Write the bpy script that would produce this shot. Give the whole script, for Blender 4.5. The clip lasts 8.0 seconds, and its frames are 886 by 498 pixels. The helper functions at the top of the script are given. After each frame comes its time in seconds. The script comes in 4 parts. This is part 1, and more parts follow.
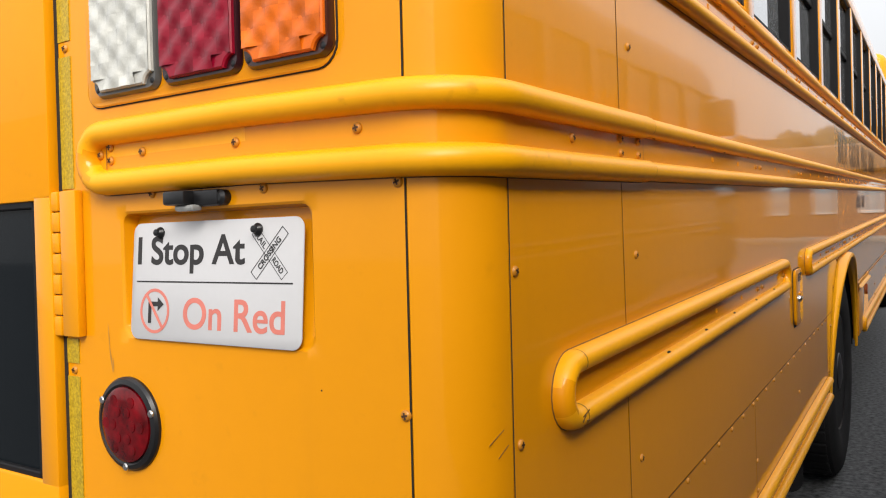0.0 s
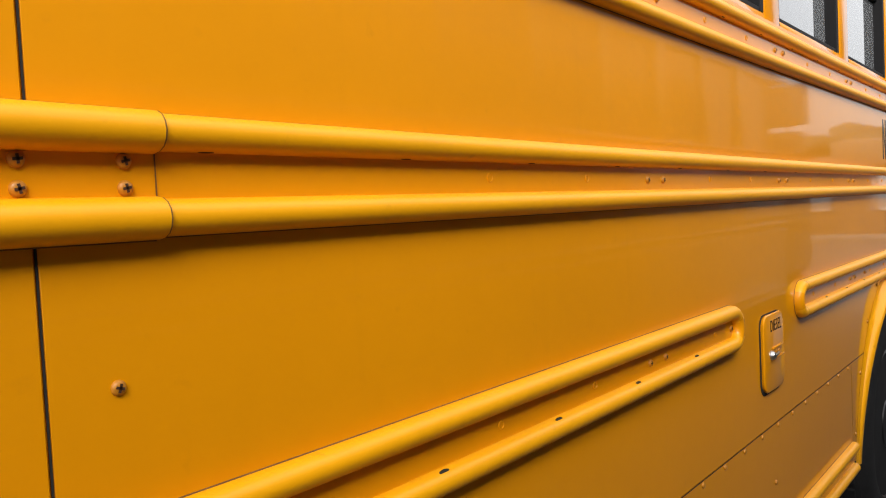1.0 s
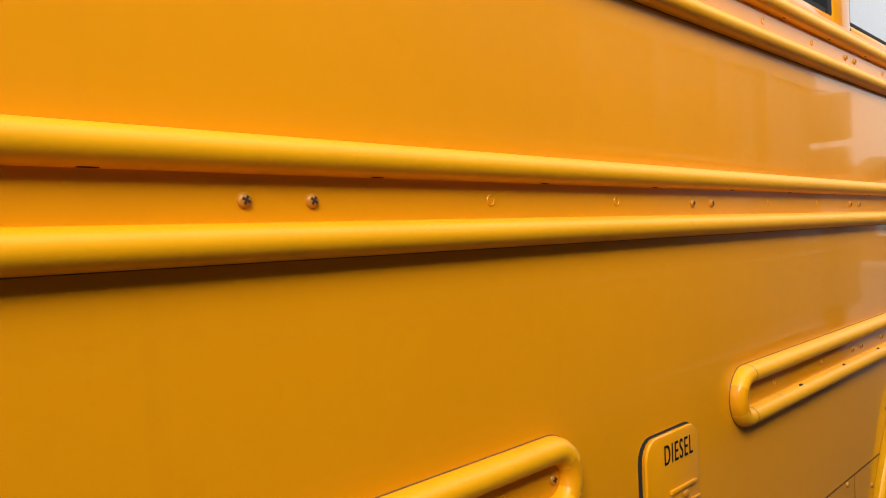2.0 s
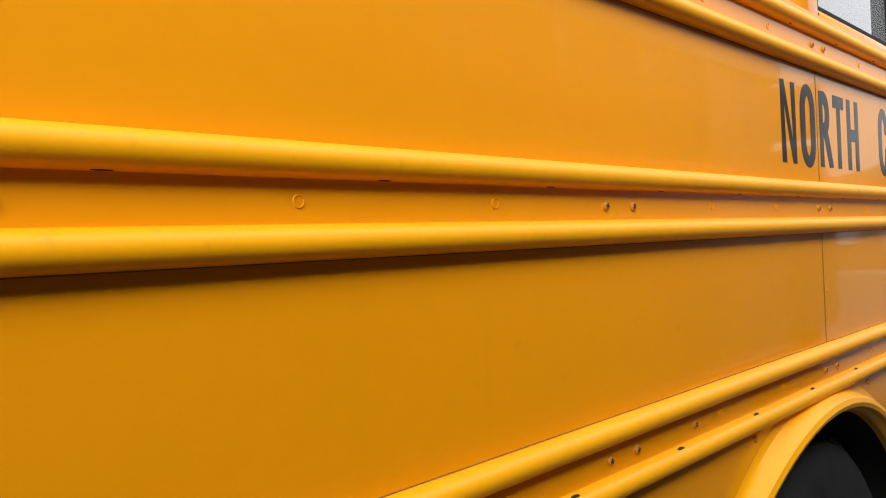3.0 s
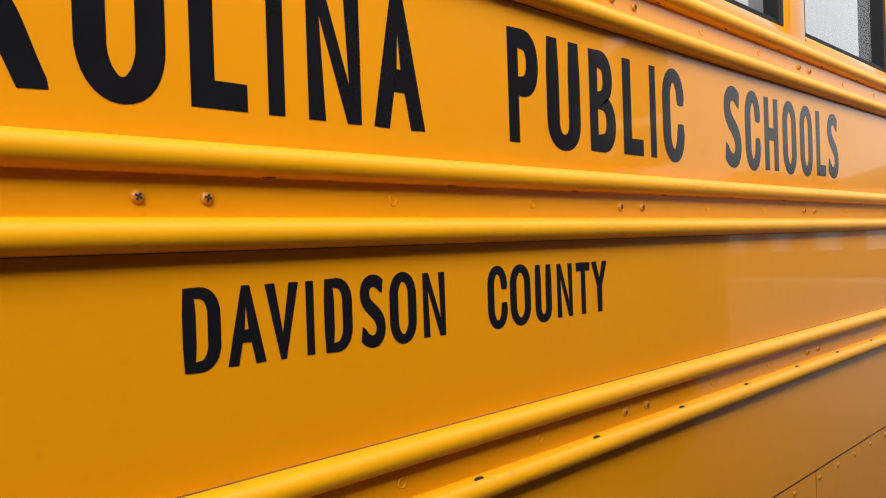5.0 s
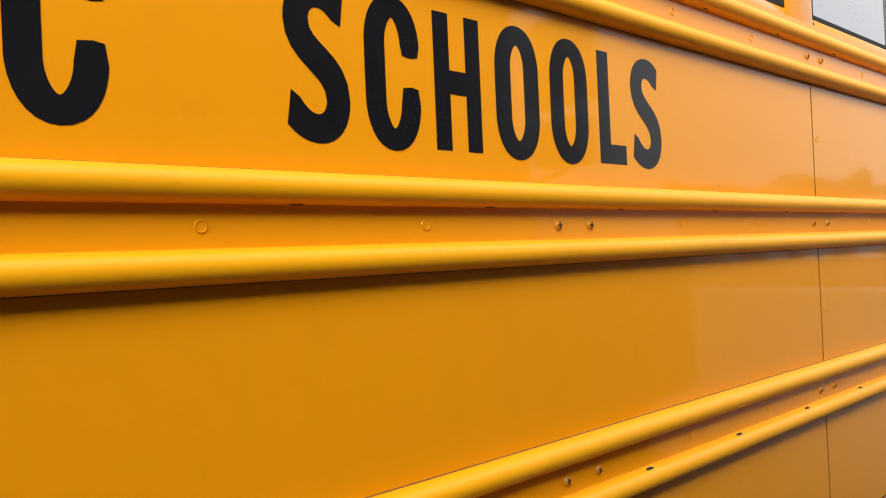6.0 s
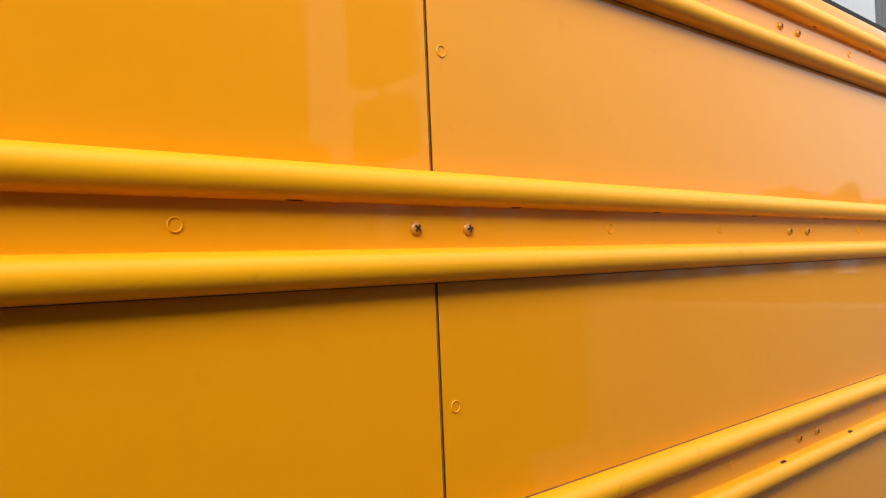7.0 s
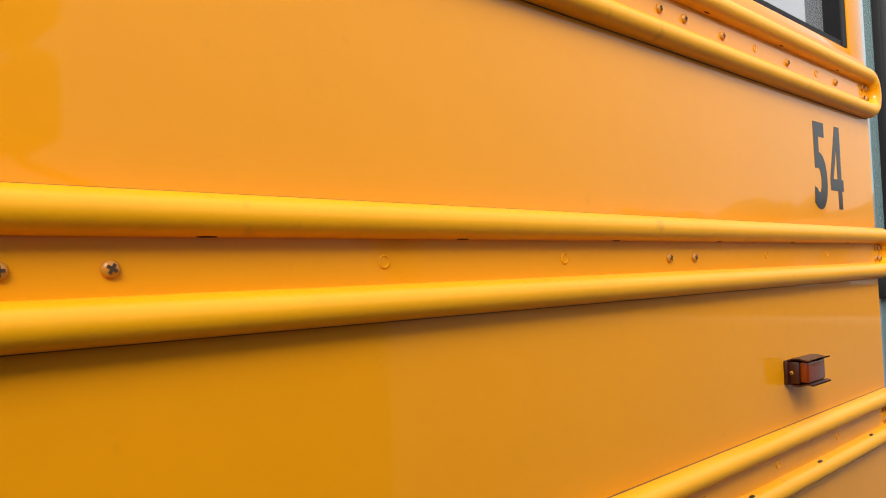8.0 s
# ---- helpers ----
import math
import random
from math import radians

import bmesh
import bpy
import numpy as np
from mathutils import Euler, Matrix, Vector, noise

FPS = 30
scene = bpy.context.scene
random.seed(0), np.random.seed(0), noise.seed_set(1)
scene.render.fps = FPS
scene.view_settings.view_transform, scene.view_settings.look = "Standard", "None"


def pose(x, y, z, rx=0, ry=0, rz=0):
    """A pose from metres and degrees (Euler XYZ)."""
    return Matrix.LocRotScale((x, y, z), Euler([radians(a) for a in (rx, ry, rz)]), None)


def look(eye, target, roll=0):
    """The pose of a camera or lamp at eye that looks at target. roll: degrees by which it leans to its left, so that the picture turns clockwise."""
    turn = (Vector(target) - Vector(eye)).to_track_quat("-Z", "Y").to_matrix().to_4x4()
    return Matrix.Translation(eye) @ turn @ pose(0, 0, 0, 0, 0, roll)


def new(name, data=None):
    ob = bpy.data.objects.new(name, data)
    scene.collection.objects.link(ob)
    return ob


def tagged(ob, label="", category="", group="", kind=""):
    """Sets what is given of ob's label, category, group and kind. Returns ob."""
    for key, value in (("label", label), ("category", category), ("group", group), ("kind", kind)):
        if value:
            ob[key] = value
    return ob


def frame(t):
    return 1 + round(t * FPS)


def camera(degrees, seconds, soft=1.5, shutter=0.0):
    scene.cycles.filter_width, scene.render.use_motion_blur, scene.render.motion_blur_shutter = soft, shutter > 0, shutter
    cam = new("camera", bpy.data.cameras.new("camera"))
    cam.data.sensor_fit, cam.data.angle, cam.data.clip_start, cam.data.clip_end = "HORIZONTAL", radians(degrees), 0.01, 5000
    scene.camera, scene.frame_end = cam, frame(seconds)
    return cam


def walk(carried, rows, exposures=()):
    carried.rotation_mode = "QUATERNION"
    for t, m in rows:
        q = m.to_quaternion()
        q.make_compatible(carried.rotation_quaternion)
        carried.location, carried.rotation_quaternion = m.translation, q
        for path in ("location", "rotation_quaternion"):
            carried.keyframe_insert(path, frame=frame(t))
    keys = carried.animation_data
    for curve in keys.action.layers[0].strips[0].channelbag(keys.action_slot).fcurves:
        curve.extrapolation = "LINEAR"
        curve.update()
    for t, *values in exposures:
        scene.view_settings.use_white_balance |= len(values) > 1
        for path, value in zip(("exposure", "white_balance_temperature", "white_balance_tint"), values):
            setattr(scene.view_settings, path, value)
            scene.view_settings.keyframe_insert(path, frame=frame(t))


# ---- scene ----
cam = camera(59.7, 8.0, soft=1.1)
PATH = [
    (0, (0.383, -0.647, 1.365), (-0.692, 1.037, 1.277), -2.5),
    (0.3, (0.399, -0.358, 1.382), (-0.736, 1.286, 1.274), -2.8),
    (0.5, (0.431, -0.187, 1.388), (-0.744, 1.428, 1.282), -2.9),
    (0.8, (0.509, 0.057, 1.392), (-0.722, 1.629, 1.283), -2.7),
    (1, (0.562, 0.207, 1.412), (-0.71, 1.747, 1.319), -2.8),
    (1.5, (0.528, 0.643, 1.401), (-0.819, 2.119, 1.332), -2.7),
    (1.7, (0.507, 0.828, 1.426), (-0.856, 2.29, 1.37), -2.4),
    (2.8, (0.523, 1.895, 1.386), (-0.881, 3.318, 1.379), -2.6),
    (3, (0.521, 2.09, 1.411), (-0.881, 3.517, 1.404), -2.6),
    (3.5, (0.59, 2.59, 1.415), (-0.797, 4.031, 1.404), -2.3),
    (4, (0.59, 3.087, 1.381), (-0.787, 4.537, 1.366), -2.0),
    (4.5, (0.617, 3.586, 1.399), (-0.769, 5.027, 1.384), -1.8),
    (4.7, (0.643, 3.795, 1.404), (-0.75, 5.23, 1.39), -1.8),
    (5.8, (0.595, 4.92, 1.397), (-0.883, 6.268, 1.408), -2.4),
    (6, (0.603, 5.123, 1.419), (-0.881, 6.464, 1.439), -2.5),
    (6.5, (0.508, 5.629, 1.398), (-0.973, 6.972, 1.435), -2.6),
    (7, (0.504, 6.162, 1.415), (-0.969, 7.514, 1.468), -2.4),
    (7.5, (0.529, 6.671, 1.425), (-0.907, 8.061, 1.51), -2.8),
    (8, (0.487, 7.204, 1.437), (-0.942, 8.601, 1.513), -2.3),
]
walk(cam, [(t, look(eye, target, roll)) for t, eye, target, roll in PATH],
     exposures=((0, 0.22), (1.2, 0.42), (3.5, 0.47), (6.5, 0.50), (8, 0.33)))

# ---- world, sun, exposure ----
world = bpy.data.worlds.new("sky")
scene.world = world
world.use_nodes = True
wn, wl = world.node_tree.nodes, world.node_tree.links
sky = wn.new("ShaderNodeTexSky")
sky.sky_type = "NISHITA"
sky.sun_disc = False
sky.sun_elevation, sky.sun_rotation = radians(34), radians(137)
sky.air_density, sky.dust_density, sky.ozone_density = 1.0, 4.0, 1.0
cloud = wn.new("ShaderNodeMixRGB")  # thin white overcast over the sky's own colour
cloud.inputs[0].default_value = 0.8
cloud.inputs[2].default_value = (8.8, 8.75, 8.8, 1)
wl.new(sky.outputs[0], cloud.inputs[1])
way, split, rise = wn.new("ShaderNodeTexCoord"), wn.new("ShaderNodeSeparateXYZ"), wn.new("ShaderNodeMapRange")
rise.inputs["To Min"].default_value, rise.inputs["To Max"].default_value = 0.9, 2.6  # an overcast sky brightens towards the zenith
shade = wn.new("ShaderNodeVectorMath")
shade.operation = "SCALE"
wl.new(way.outputs["Generated"], split.inputs[0])
wl.new(split.outputs["Z"], rise.inputs["Value"])
wl.new(cloud.outputs[0], shade.inputs[0])
wl.new(rise.outputs[0], shade.inputs["Scale"])
wl.new(shade.outputs[0], wn["Background"].inputs[0])
wn["Background"].inputs[1].default_value = 0.088
sun = new("sun", bpy.data.lights.new("sun", "SUN"))
sun.data.energy, sun.data.angle, sun.data.color = 3.8, radians(34), (1.0, 0.96, 0.90)
sun.matrix_basis = look((4.2, -4.5, 4.2), (0, 0, 0))
scene.view_settings.exposure = 0.50


# ---- materials ----
def material(name, base, rough=0.4, metal=0.0, coat=0.0, coat_rough=0.05, vary=0.08, scale=6.0,
             bump=0.0, bump_scale=60.0, wave=0.0, ior=1.5, dark=None, dark_amount=0.0, streak=0.0, spec=0.5, coat_ior=1.5):
    """A painted, rubber, metal or plastic surface: colour varied at two scales, fine relief, long waves."""
    m = bpy.data.materials.new(name)
    m.use_nodes = True
    n, l = m.node_tree.nodes, m.node_tree.links
    p = n["Principled BSDF"]
    p.inputs["Roughness"].default_value = rough
    p.inputs["Metallic"].default_value = metal
    p.inputs["Coat Weight"].default_value = coat
    p.inputs["Coat Roughness"].default_value = coat_rough
    p.inputs["Coat IOR"].default_value = coat_ior
    p.inputs["IOR"].default_value = ior
    p.inputs["Specular IOR Level"].default_value = spec
    co = n.new("ShaderNodeTexCoord")
    big, small = n.new("ShaderNodeTexNoise"), n.new("ShaderNodeTexNoise")
    big.inputs["Scale"].default_value, small.inputs["Scale"].default_value = scale, scale * 14
    big.inputs["Detail"].default_value = small.inputs["Detail"].default_value = 4
    for t in (big, small):
        l.new(co.outputs["Object"], t.inputs["Vector"])
    mix = n.new("ShaderNodeMath")
    mix.operation = "MULTIPLY_ADD"
    l.new(small.outputs["Fac"], mix.inputs[0])
    mix.inputs[1].default_value = 0.4
    l.new(big.outputs["Fac"], mix.inputs[2])
    ramp = n.new("ShaderNodeMapRange")
    ramp.inputs["From Min"].default_value, ramp.inputs["From Max"].default_value = 0.4, 1.0
    ramp.inputs["To Min"].default_value, ramp.inputs["To Max"].default_value = 1 - vary, 1 + vary
    l.new(mix.outputs[0], ramp.inputs["Value"])
    col = n.new("ShaderNodeVectorMath")
    col.operation = "SCALE"
    col.inputs[0].default_value = base
    l.new(ramp.outputs[0], col.inputs["Scale"])
    out = col.outputs[0]
    if dark:
        spots = n.new("ShaderNodeTexNoise")
        spots.inputs["Scale"].default_value, spots.inputs["Detail"].default_value = 34, 8
        l.new(co.outputs["Object"], spots.inputs["Vector"])
        cut = n.new("ShaderNodeMapRange")
        cut.inputs["From Min"].default_value, cut.inputs["From Max"].default_value = 0.66, 0.76
        cut.inputs["To Max"].default_value = dark_amount
        l.new(spots.outputs["Fac"], cut.inputs["Value"])
        grime = n.new("ShaderNodeMixRGB")
        grime.inputs[2].default_value = (*dark, 1)
        l.new(cut.outputs[0], grime.inputs[0])
        l.new(out, grime.inputs[1])
        out = grime.outputs[0]
        if streak:  # faint run marks down the sheet
            runs, stretch, cut = n.new("ShaderNodeTexNoise"), n.new("ShaderNodeMapping"), n.new("ShaderNodeMapRange")
            stretch.inputs["Scale"].default_value = (26, 26, 1.1)
            runs.inputs["Scale"].default_value, runs.inputs["Detail"].default_value = 1.0, 3
            cut.inputs["From Min"].default_value, cut.inputs["From Max"].default_value, cut.inputs["To Max"].default_value = 0.62, 0.80, streak
            l.new(co.outputs["Object"], stretch.inputs["Vector"])
            l.new(stretch.outputs[0], runs.inputs["Vector"])
            l.new(runs.outputs["Fac"], cut.inputs["Value"])
            wash = n.new("ShaderNodeMixRGB")
            wash.inputs[2].default_value = (*dark, 1)
            l.new(cut.outputs[0], wash.inputs[0])
            l.new(out, wash.inputs[1])
            out = wash.outputs[0]
    l.new(out, p.inputs["Base Color"])
    normal = smooth = None
    for strength, freq, dist in ((wave, 1.7, 0.02), (bump, bump_scale, 0.002)):
        if strength:
            t, b = n.new("ShaderNodeTexNoise"), n.new("ShaderNodeBump")
            t.inputs["Scale"].default_value, t.inputs["Detail"].default_value = freq, 2
            b.inputs["Strength"].default_value, b.inputs["Distance"].default_value = strength, dist
            l.new(co.outputs["Object"], t.inputs["Vector"])
            l.new(t.outputs["Fac"], b.inputs["Height"])
            if normal:
                l.new(normal, b.inputs["Normal"])
            normal = b.outputs["Normal"]
            smooth = smooth or normal  # the clear coat follows the long waves, not the grain
    if normal:
        l.new(normal, p.inputs["Normal"])
        if coat:
            l.new(smooth, p.inputs["Coat Normal"])
    return m


YELLOW = material("bus_yellow_paint", (0.70, 0.268, 0.001), 0.48, coat=1.0, coat_rough=0.045, vary=0.035, scale=2.2,
                  bump=0.03, bump_scale=260, wave=0.08, dark=(0.30, 0.13, 0.01), dark_amount=0.10, streak=0.05, spec=0.1, coat_ior=1.30)
# the bus yellow again, lightened to put light on ridge tops into the colour
LIT_YELLOW = material("lit_yellow_paint", (0.80, 0.350, 0.0012), 0.46, coat=0.3, coat_rough=0.30, vary=0.06, scale=5, spec=0.2,
                       bump=0.05, bump_scale=240, dark=(0.36, 0.15, 0.01), dark_amount=0.28)
BLACK_GAP = material("dark_seam", (0.012, 0.009, 0.006), 0.9)
VINYL = material("black_vinyl", (0.008, 0.008, 0.010), 0.16, vary=0.2, scale=20, bump=0.02, spec=0.25)
RUBBER = material("tyre_rubber", (0.018, 0.018, 0.019), 0.9, spec=0.12, vary=0.3, scale=9, bump=0.3, bump_scale=90)
BLACK = material("black_plastic", (0.009, 0.009, 0.010), 0.34, spec=0.35, vary=0.2, scale=30, bump=0.05)
GASKET = material("black_window_frame", (0.006, 0.006, 0.007), 0.6, vary=0.2, scale=12, spec=0.2)
# pale opaque base stands in for sky reflected in and seen through panes
PANE = material("tinted_sky_glass", (0.20, 0.213, 0.227), 0.03, coat=1.0, coat_rough=0.0, ior=2.0, vary=0.05)
DOOR_PANE = material("door_glass", (0.006, 0.008, 0.010), 0.06, ior=1.35, spec=0.15)
# light teal base puts the reflected sky into the glass colour
ENTRANCE_PANE = material("entrance_sky_glass", (0.20, 0.30, 0.31), 0.04, coat=1.0, coat_rough=0.0, ior=1.8, vary=0.05)
STEEL = material("zinc_steel", (0.55, 0.54, 0.52), 0.28, metal=1.0, vary=0.15, scale=40)
SCREW_PAINT = material("painted_screw", (0.48, 0.185, 0.008), 0.45, coat=0.15, vary=0.2, scale=60,
                       dark=(0.12, 0.05, 0.01), dark_amount=0.5)
SEALANT = material("grimy_sealant", (0.13, 0.052, 0.008), 0.7, vary=0.5, scale=30)
LAMP_GLASS = material("clouded_lens", (0.22, 0.22, 0.21), 0.2, coat=0.3, vary=0.3, scale=60)
GRIME = material("dried_grime", (0.46, 0.20, 0.02), 0.6, vary=0.3, scale=60)
RECESS_BROWN = material("screw_recess", (0.045, 0.016, 0.005), 0.8)
WHITE_SIGN = material("white_sign_aluminium", (0.47, 0.47, 0.48), 0.35, vary=0.03, scale=10, dark=(0.4, 0.4, 0.4), dark_amount=0.25)
SIGN_RED = material("faded_red_ink", (0.58, 0.17, 0.13), 0.5, vary=0.1, scale=60)
SIGN_BLACK = material("sign_black_ink", (0.02, 0.018, 0.018), 0.45)
# mottled colour of the next three lenses stands in for glints in the prisms
RED_LENS = material("red_lens", (0.22, 0.002, 0.016), 0.3, coat=0.08, coat_rough=0.05, vary=0.22, scale=36, spec=0.3)
AMBER_LENS = material("amber_lens", (0.66, 0.13, 0.004), 0.3, coat=0.08, coat_rough=0.05, vary=0.22, scale=36, spec=0.3)
CLEAR_LENS = material("clear_lens", (0.50, 0.50, 0.46), 0.16, coat=0.25, coat_rough=0.05, vary=0.22, scale=36, spec=0.3)
DEEP_RED = material("deep_red_lens", (0.10, 0.001, 0.003), 0.14, coat=0.1, coat_rough=0.03, spec=0.25, vary=0.8, scale=55)


def tint_cell_glints(m, low, high):
    """Tints each lens cell lighter or darker, putting prism highlights into its colour."""
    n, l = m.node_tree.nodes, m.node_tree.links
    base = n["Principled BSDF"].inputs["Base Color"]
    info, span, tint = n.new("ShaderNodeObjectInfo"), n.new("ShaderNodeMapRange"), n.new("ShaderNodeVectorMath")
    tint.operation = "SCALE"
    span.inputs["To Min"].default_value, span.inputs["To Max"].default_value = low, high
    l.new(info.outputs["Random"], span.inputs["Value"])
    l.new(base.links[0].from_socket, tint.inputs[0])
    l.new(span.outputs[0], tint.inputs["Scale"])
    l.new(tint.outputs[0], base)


tint_cell_glints(RED_LENS, 0.72, 1.1)
tint_cell_glints(AMBER_LENS, 0.72, 1.1)
tint_cell_glints(CLEAR_LENS, 0.8, 1.1)
MARKER_BASE = material("brown_plastic", (0.035, 0.006, 0.003), 0.35, vary=0.2, scale=30)
MARKER_LENS = material("dark_amber_lens", (0.16, 0.022, 0.002), 0.2, coat=0.4, coat_rough=0.04, vary=0.2, scale=30)
TAPE = material("reflective_tape", (0.40, 0.27, 0.012), 0.35, vary=0.5, scale=260, bump=0.3, bump_scale=240)
ORANGE_DISC = material("orange_reflector", (0.30, 0.06, 0.012), 0.25, coat=0.5)
ASPHALT = material("asphalt", (0.075, 0.077, 0.08), 0.85, vary=0.95, scale=38, bump=1.0, bump_scale=130, spec=0.3)
UNDERBODY = material("underbody_black", (0.012, 0.012, 0.012), 0.85, vary=0.3)
INTERIOR = material("grey_interior", (0.10, 0.11, 0.12), 0.7)
MIRROR_SHELL = material("grey_mirror_shell", (0.26, 0.24, 0.21), 0.4, vary=0.1, scale=8)
# paint of the neighbouring bus, charcoal instead of yellow to hold back bounce light
DIMMED_BUS = material("dimmed_charcoal_paint", (0.034, 0.030, 0.028), 0.35, coat=0.6, vary=0.1, scale=2)
BRICK = material("red_brick_wall", (0.17, 0.085, 0.05), 0.85, vary=0.2, scale=3)
ROOFING = material("brown_roofing", (0.17, 0.115, 0.075), 0.9, vary=0.25, scale=3)
CONCRETE = material("concrete", (0.17, 0.155, 0.14), 0.85, vary=0.15, scale=2, bump=0.2)
WHITE_PAINT = material("white_trim", (0.45, 0.44, 0.42), 0.6, vary=0.15)
DIMMED_BUS_PANE = material("dark_bus_glass", (0.02, 0.02, 0.022), 0.08, spec=0.3)
LEAF = material("foliage", (0.085, 0.075, 0.04), 0.7, vary=0.5, scale=2)


# ---- mesh helpers ----
def finish(bm, name, mat, angle=32):
    bmesh.ops.recalc_face_normals(bm, faces=bm.faces)
    me = bpy.data.meshes.new(name)
    bm.to_mesh(me)
    bm.free()
    me.materials.append(mat)
    for poly in me.polygons:
        poly.use_smooth = True
    me.set_sharp_from_angle(angle=radians(angle))
    return me


def under(ob, parent):
    ob.parent = parent
    if parent.type == "EMPTY":
        ob.matrix_parent_inverse = Matrix.Translation(-parent.location)
    return ob


def part(name, bm, mat, parent, label=""):
    """Links a bmesh as one mesh object under a thing or a part."""
    return tagged(under(new(name, finish(bm, name, mat)), parent), label=label)


def piece(name, mesh, m, parent, label=""):
    """One more object on a mesh that alike pieces share."""
    ob = under(new(name, mesh), parent)
    ob.matrix_basis = m
    return tagged(ob, label=label)


def thing(name, base, label, category, group="", kind=""):
    ob = new(name)
    ob.location = base
    ob.empty_display_size = 0.2
    return tagged(ob, label, category, group, kind)


def box(bm, lo, hi, bevel=0.0, segments=2, m=None):
    lo, hi = Vector(lo), Vector(hi)
    made = bmesh.ops.create_cube(bm, size=1.0, matrix=Matrix.Translation((lo + hi) / 2) @ Matrix.Diagonal((*(hi - lo), 1)))
    verts = made["verts"]
    if bevel:
        edges = list({e for v in verts for e in v.link_edges})
        out = bmesh.ops.bevel(bm, geom=edges, offset=bevel, segments=segments, affect="EDGES", profile=0.5)
        verts = list({v for v in out["verts"]} | {v for v in verts if v.is_valid})
    if m:
        for v in verts:
            if v.is_valid:
                v.co = m @ v.co
    return bm


def cylinder(bm, r, lo, hi, segments=24, m=Matrix.Identity(4), r2=None):
    """A capped cylinder or cone along local z."""
    bmesh.ops.create_cone(bm, cap_ends=True, segments=segments, radius1=r, radius2=r if r2 is None else r2, depth=hi - lo,
                          matrix=m @ Matrix.Translation((0, 0, (lo + hi) / 2)))
    return bm


def lathe(bm, profile, segments=32, m=Matrix.Identity(4)):
    """A turned form: rows of (radius, height) round local z."""
    rings = []
    for r, h in profile:
        rings.append([bm.verts.new(m @ Vector((r * math.cos(a), r * math.sin(a), h)))
                      for a in (2 * math.pi * i / segments for i in range(segments))])
    for a, b in zip(rings, rings[1:]):
        for i in range(segments):
            j = (i + 1) % segments
            bm.faces.new((a[i], a[j], b[j], b[i]))
    bm.faces.new(rings[0])
    bm.faces.new(rings[-1][::-1])
    return bm


def rounded(w, h, r, steps=5):
    """The outline of a rounded rectangle about the origin."""
    out = []
    for cx, cy, a0 in ((w / 2 - r, h / 2 - r, 0), (-w / 2 + r, h / 2 - r, 90), (-w / 2 + r, -h / 2 + r, 180), (w / 2 - r, -h / 2 + r, 270)):
        for i in range(steps + 1):
            a = radians(a0 + 90 * i / steps)
            out.append((cx + r * math.cos(a), cy + r * math.sin(a)))
    return out


def plate(bm, outline, rows, m=Matrix.Identity(4), close=True):
    """Stacks scaled copies of an outline: rows of (inset, height)."""
    rings = []
    cx = sum(p[0] for p in outline) / len(outline)
    cy = sum(p[1] for p in outline) / len(outline)
    wx = max(abs(p[0] - cx) for p in outline)
    wy = max(abs(p[1] - cy) for p in outline)
    for inset, h in rows:
        rings.append([bm.verts.new(m @ Vector((cx + (x - cx) * (wx - inset) / wx, cy + (y - cy) * (wy - inset) / wy, h))) for x, y in outline])
    n = len(outline)
    for a, b in zip(rings, rings[1:]):
        for i in range(n):
            bm.faces.new((a[i], a[(i + 1) % n], b[(i + 1) % n], b[i]))
    bm.faces.new(rings[-1])
    if close:
        bm.faces.new(rings[0][::-1])
    return bm


def strip(bm, grid, closed=False):
    """Faces over rows of points."""
    rows = [[bm.verts.new(p) for p in row] for row in grid]
    pairs = list(zip(rows, rows[1:])) + ([(rows[-1], rows[0])] if closed else [])
    for a, b in pairs:
        for i in range(len(a) - 1):
            bm.faces.new((a[i], a[i + 1], b[i + 1], b[i]))
    return rows


SIDE = Matrix(((0, 0, 1, 0), (1, 0, 0, 0), (0, 1, 0, 0), (0, 0, 0, 1)))  # local x ahead, y up, z out of the side
LEAN = 0.035
REAR = Matrix(((1, 0, 0, 0), (0, LEAN, -1, 0), (0, 1, LEAN, 1.45), (0, 0, 0, 1)))  # local x across, y up from 1.45 m, z out of the rear


def side(y, z, h=0.0):
    return Matrix.Translation((h, y, z)) @ SIDE


def rear(x, z, h=0.0):
    return REAR @ Matrix.Translation((x, z - 1.45, h))


R = 0.085  # radius of the body's rear corner


def shell(u, z, h=0.0):
    """The body's skin: u runs along the side (u is y there), round the corner and across the rear."""
    end = R - math.pi * R / 2
    if u >= R:
        p = Vector((h, u, z))
    elif u > end:
        a = (R - u) / R
        p = Vector((-R + (R + h) * math.cos(a), R - (R + h) * math.sin(a), z))
    else:
        p = Vector((-R - (end - u), -h, z))
    p.y += LEAN * (z - 1.45) * min(1, max(0, (0.44 - u) / 0.35))
    return p


def rear_u(x):
    return R - math.pi * R / 2 + R + x


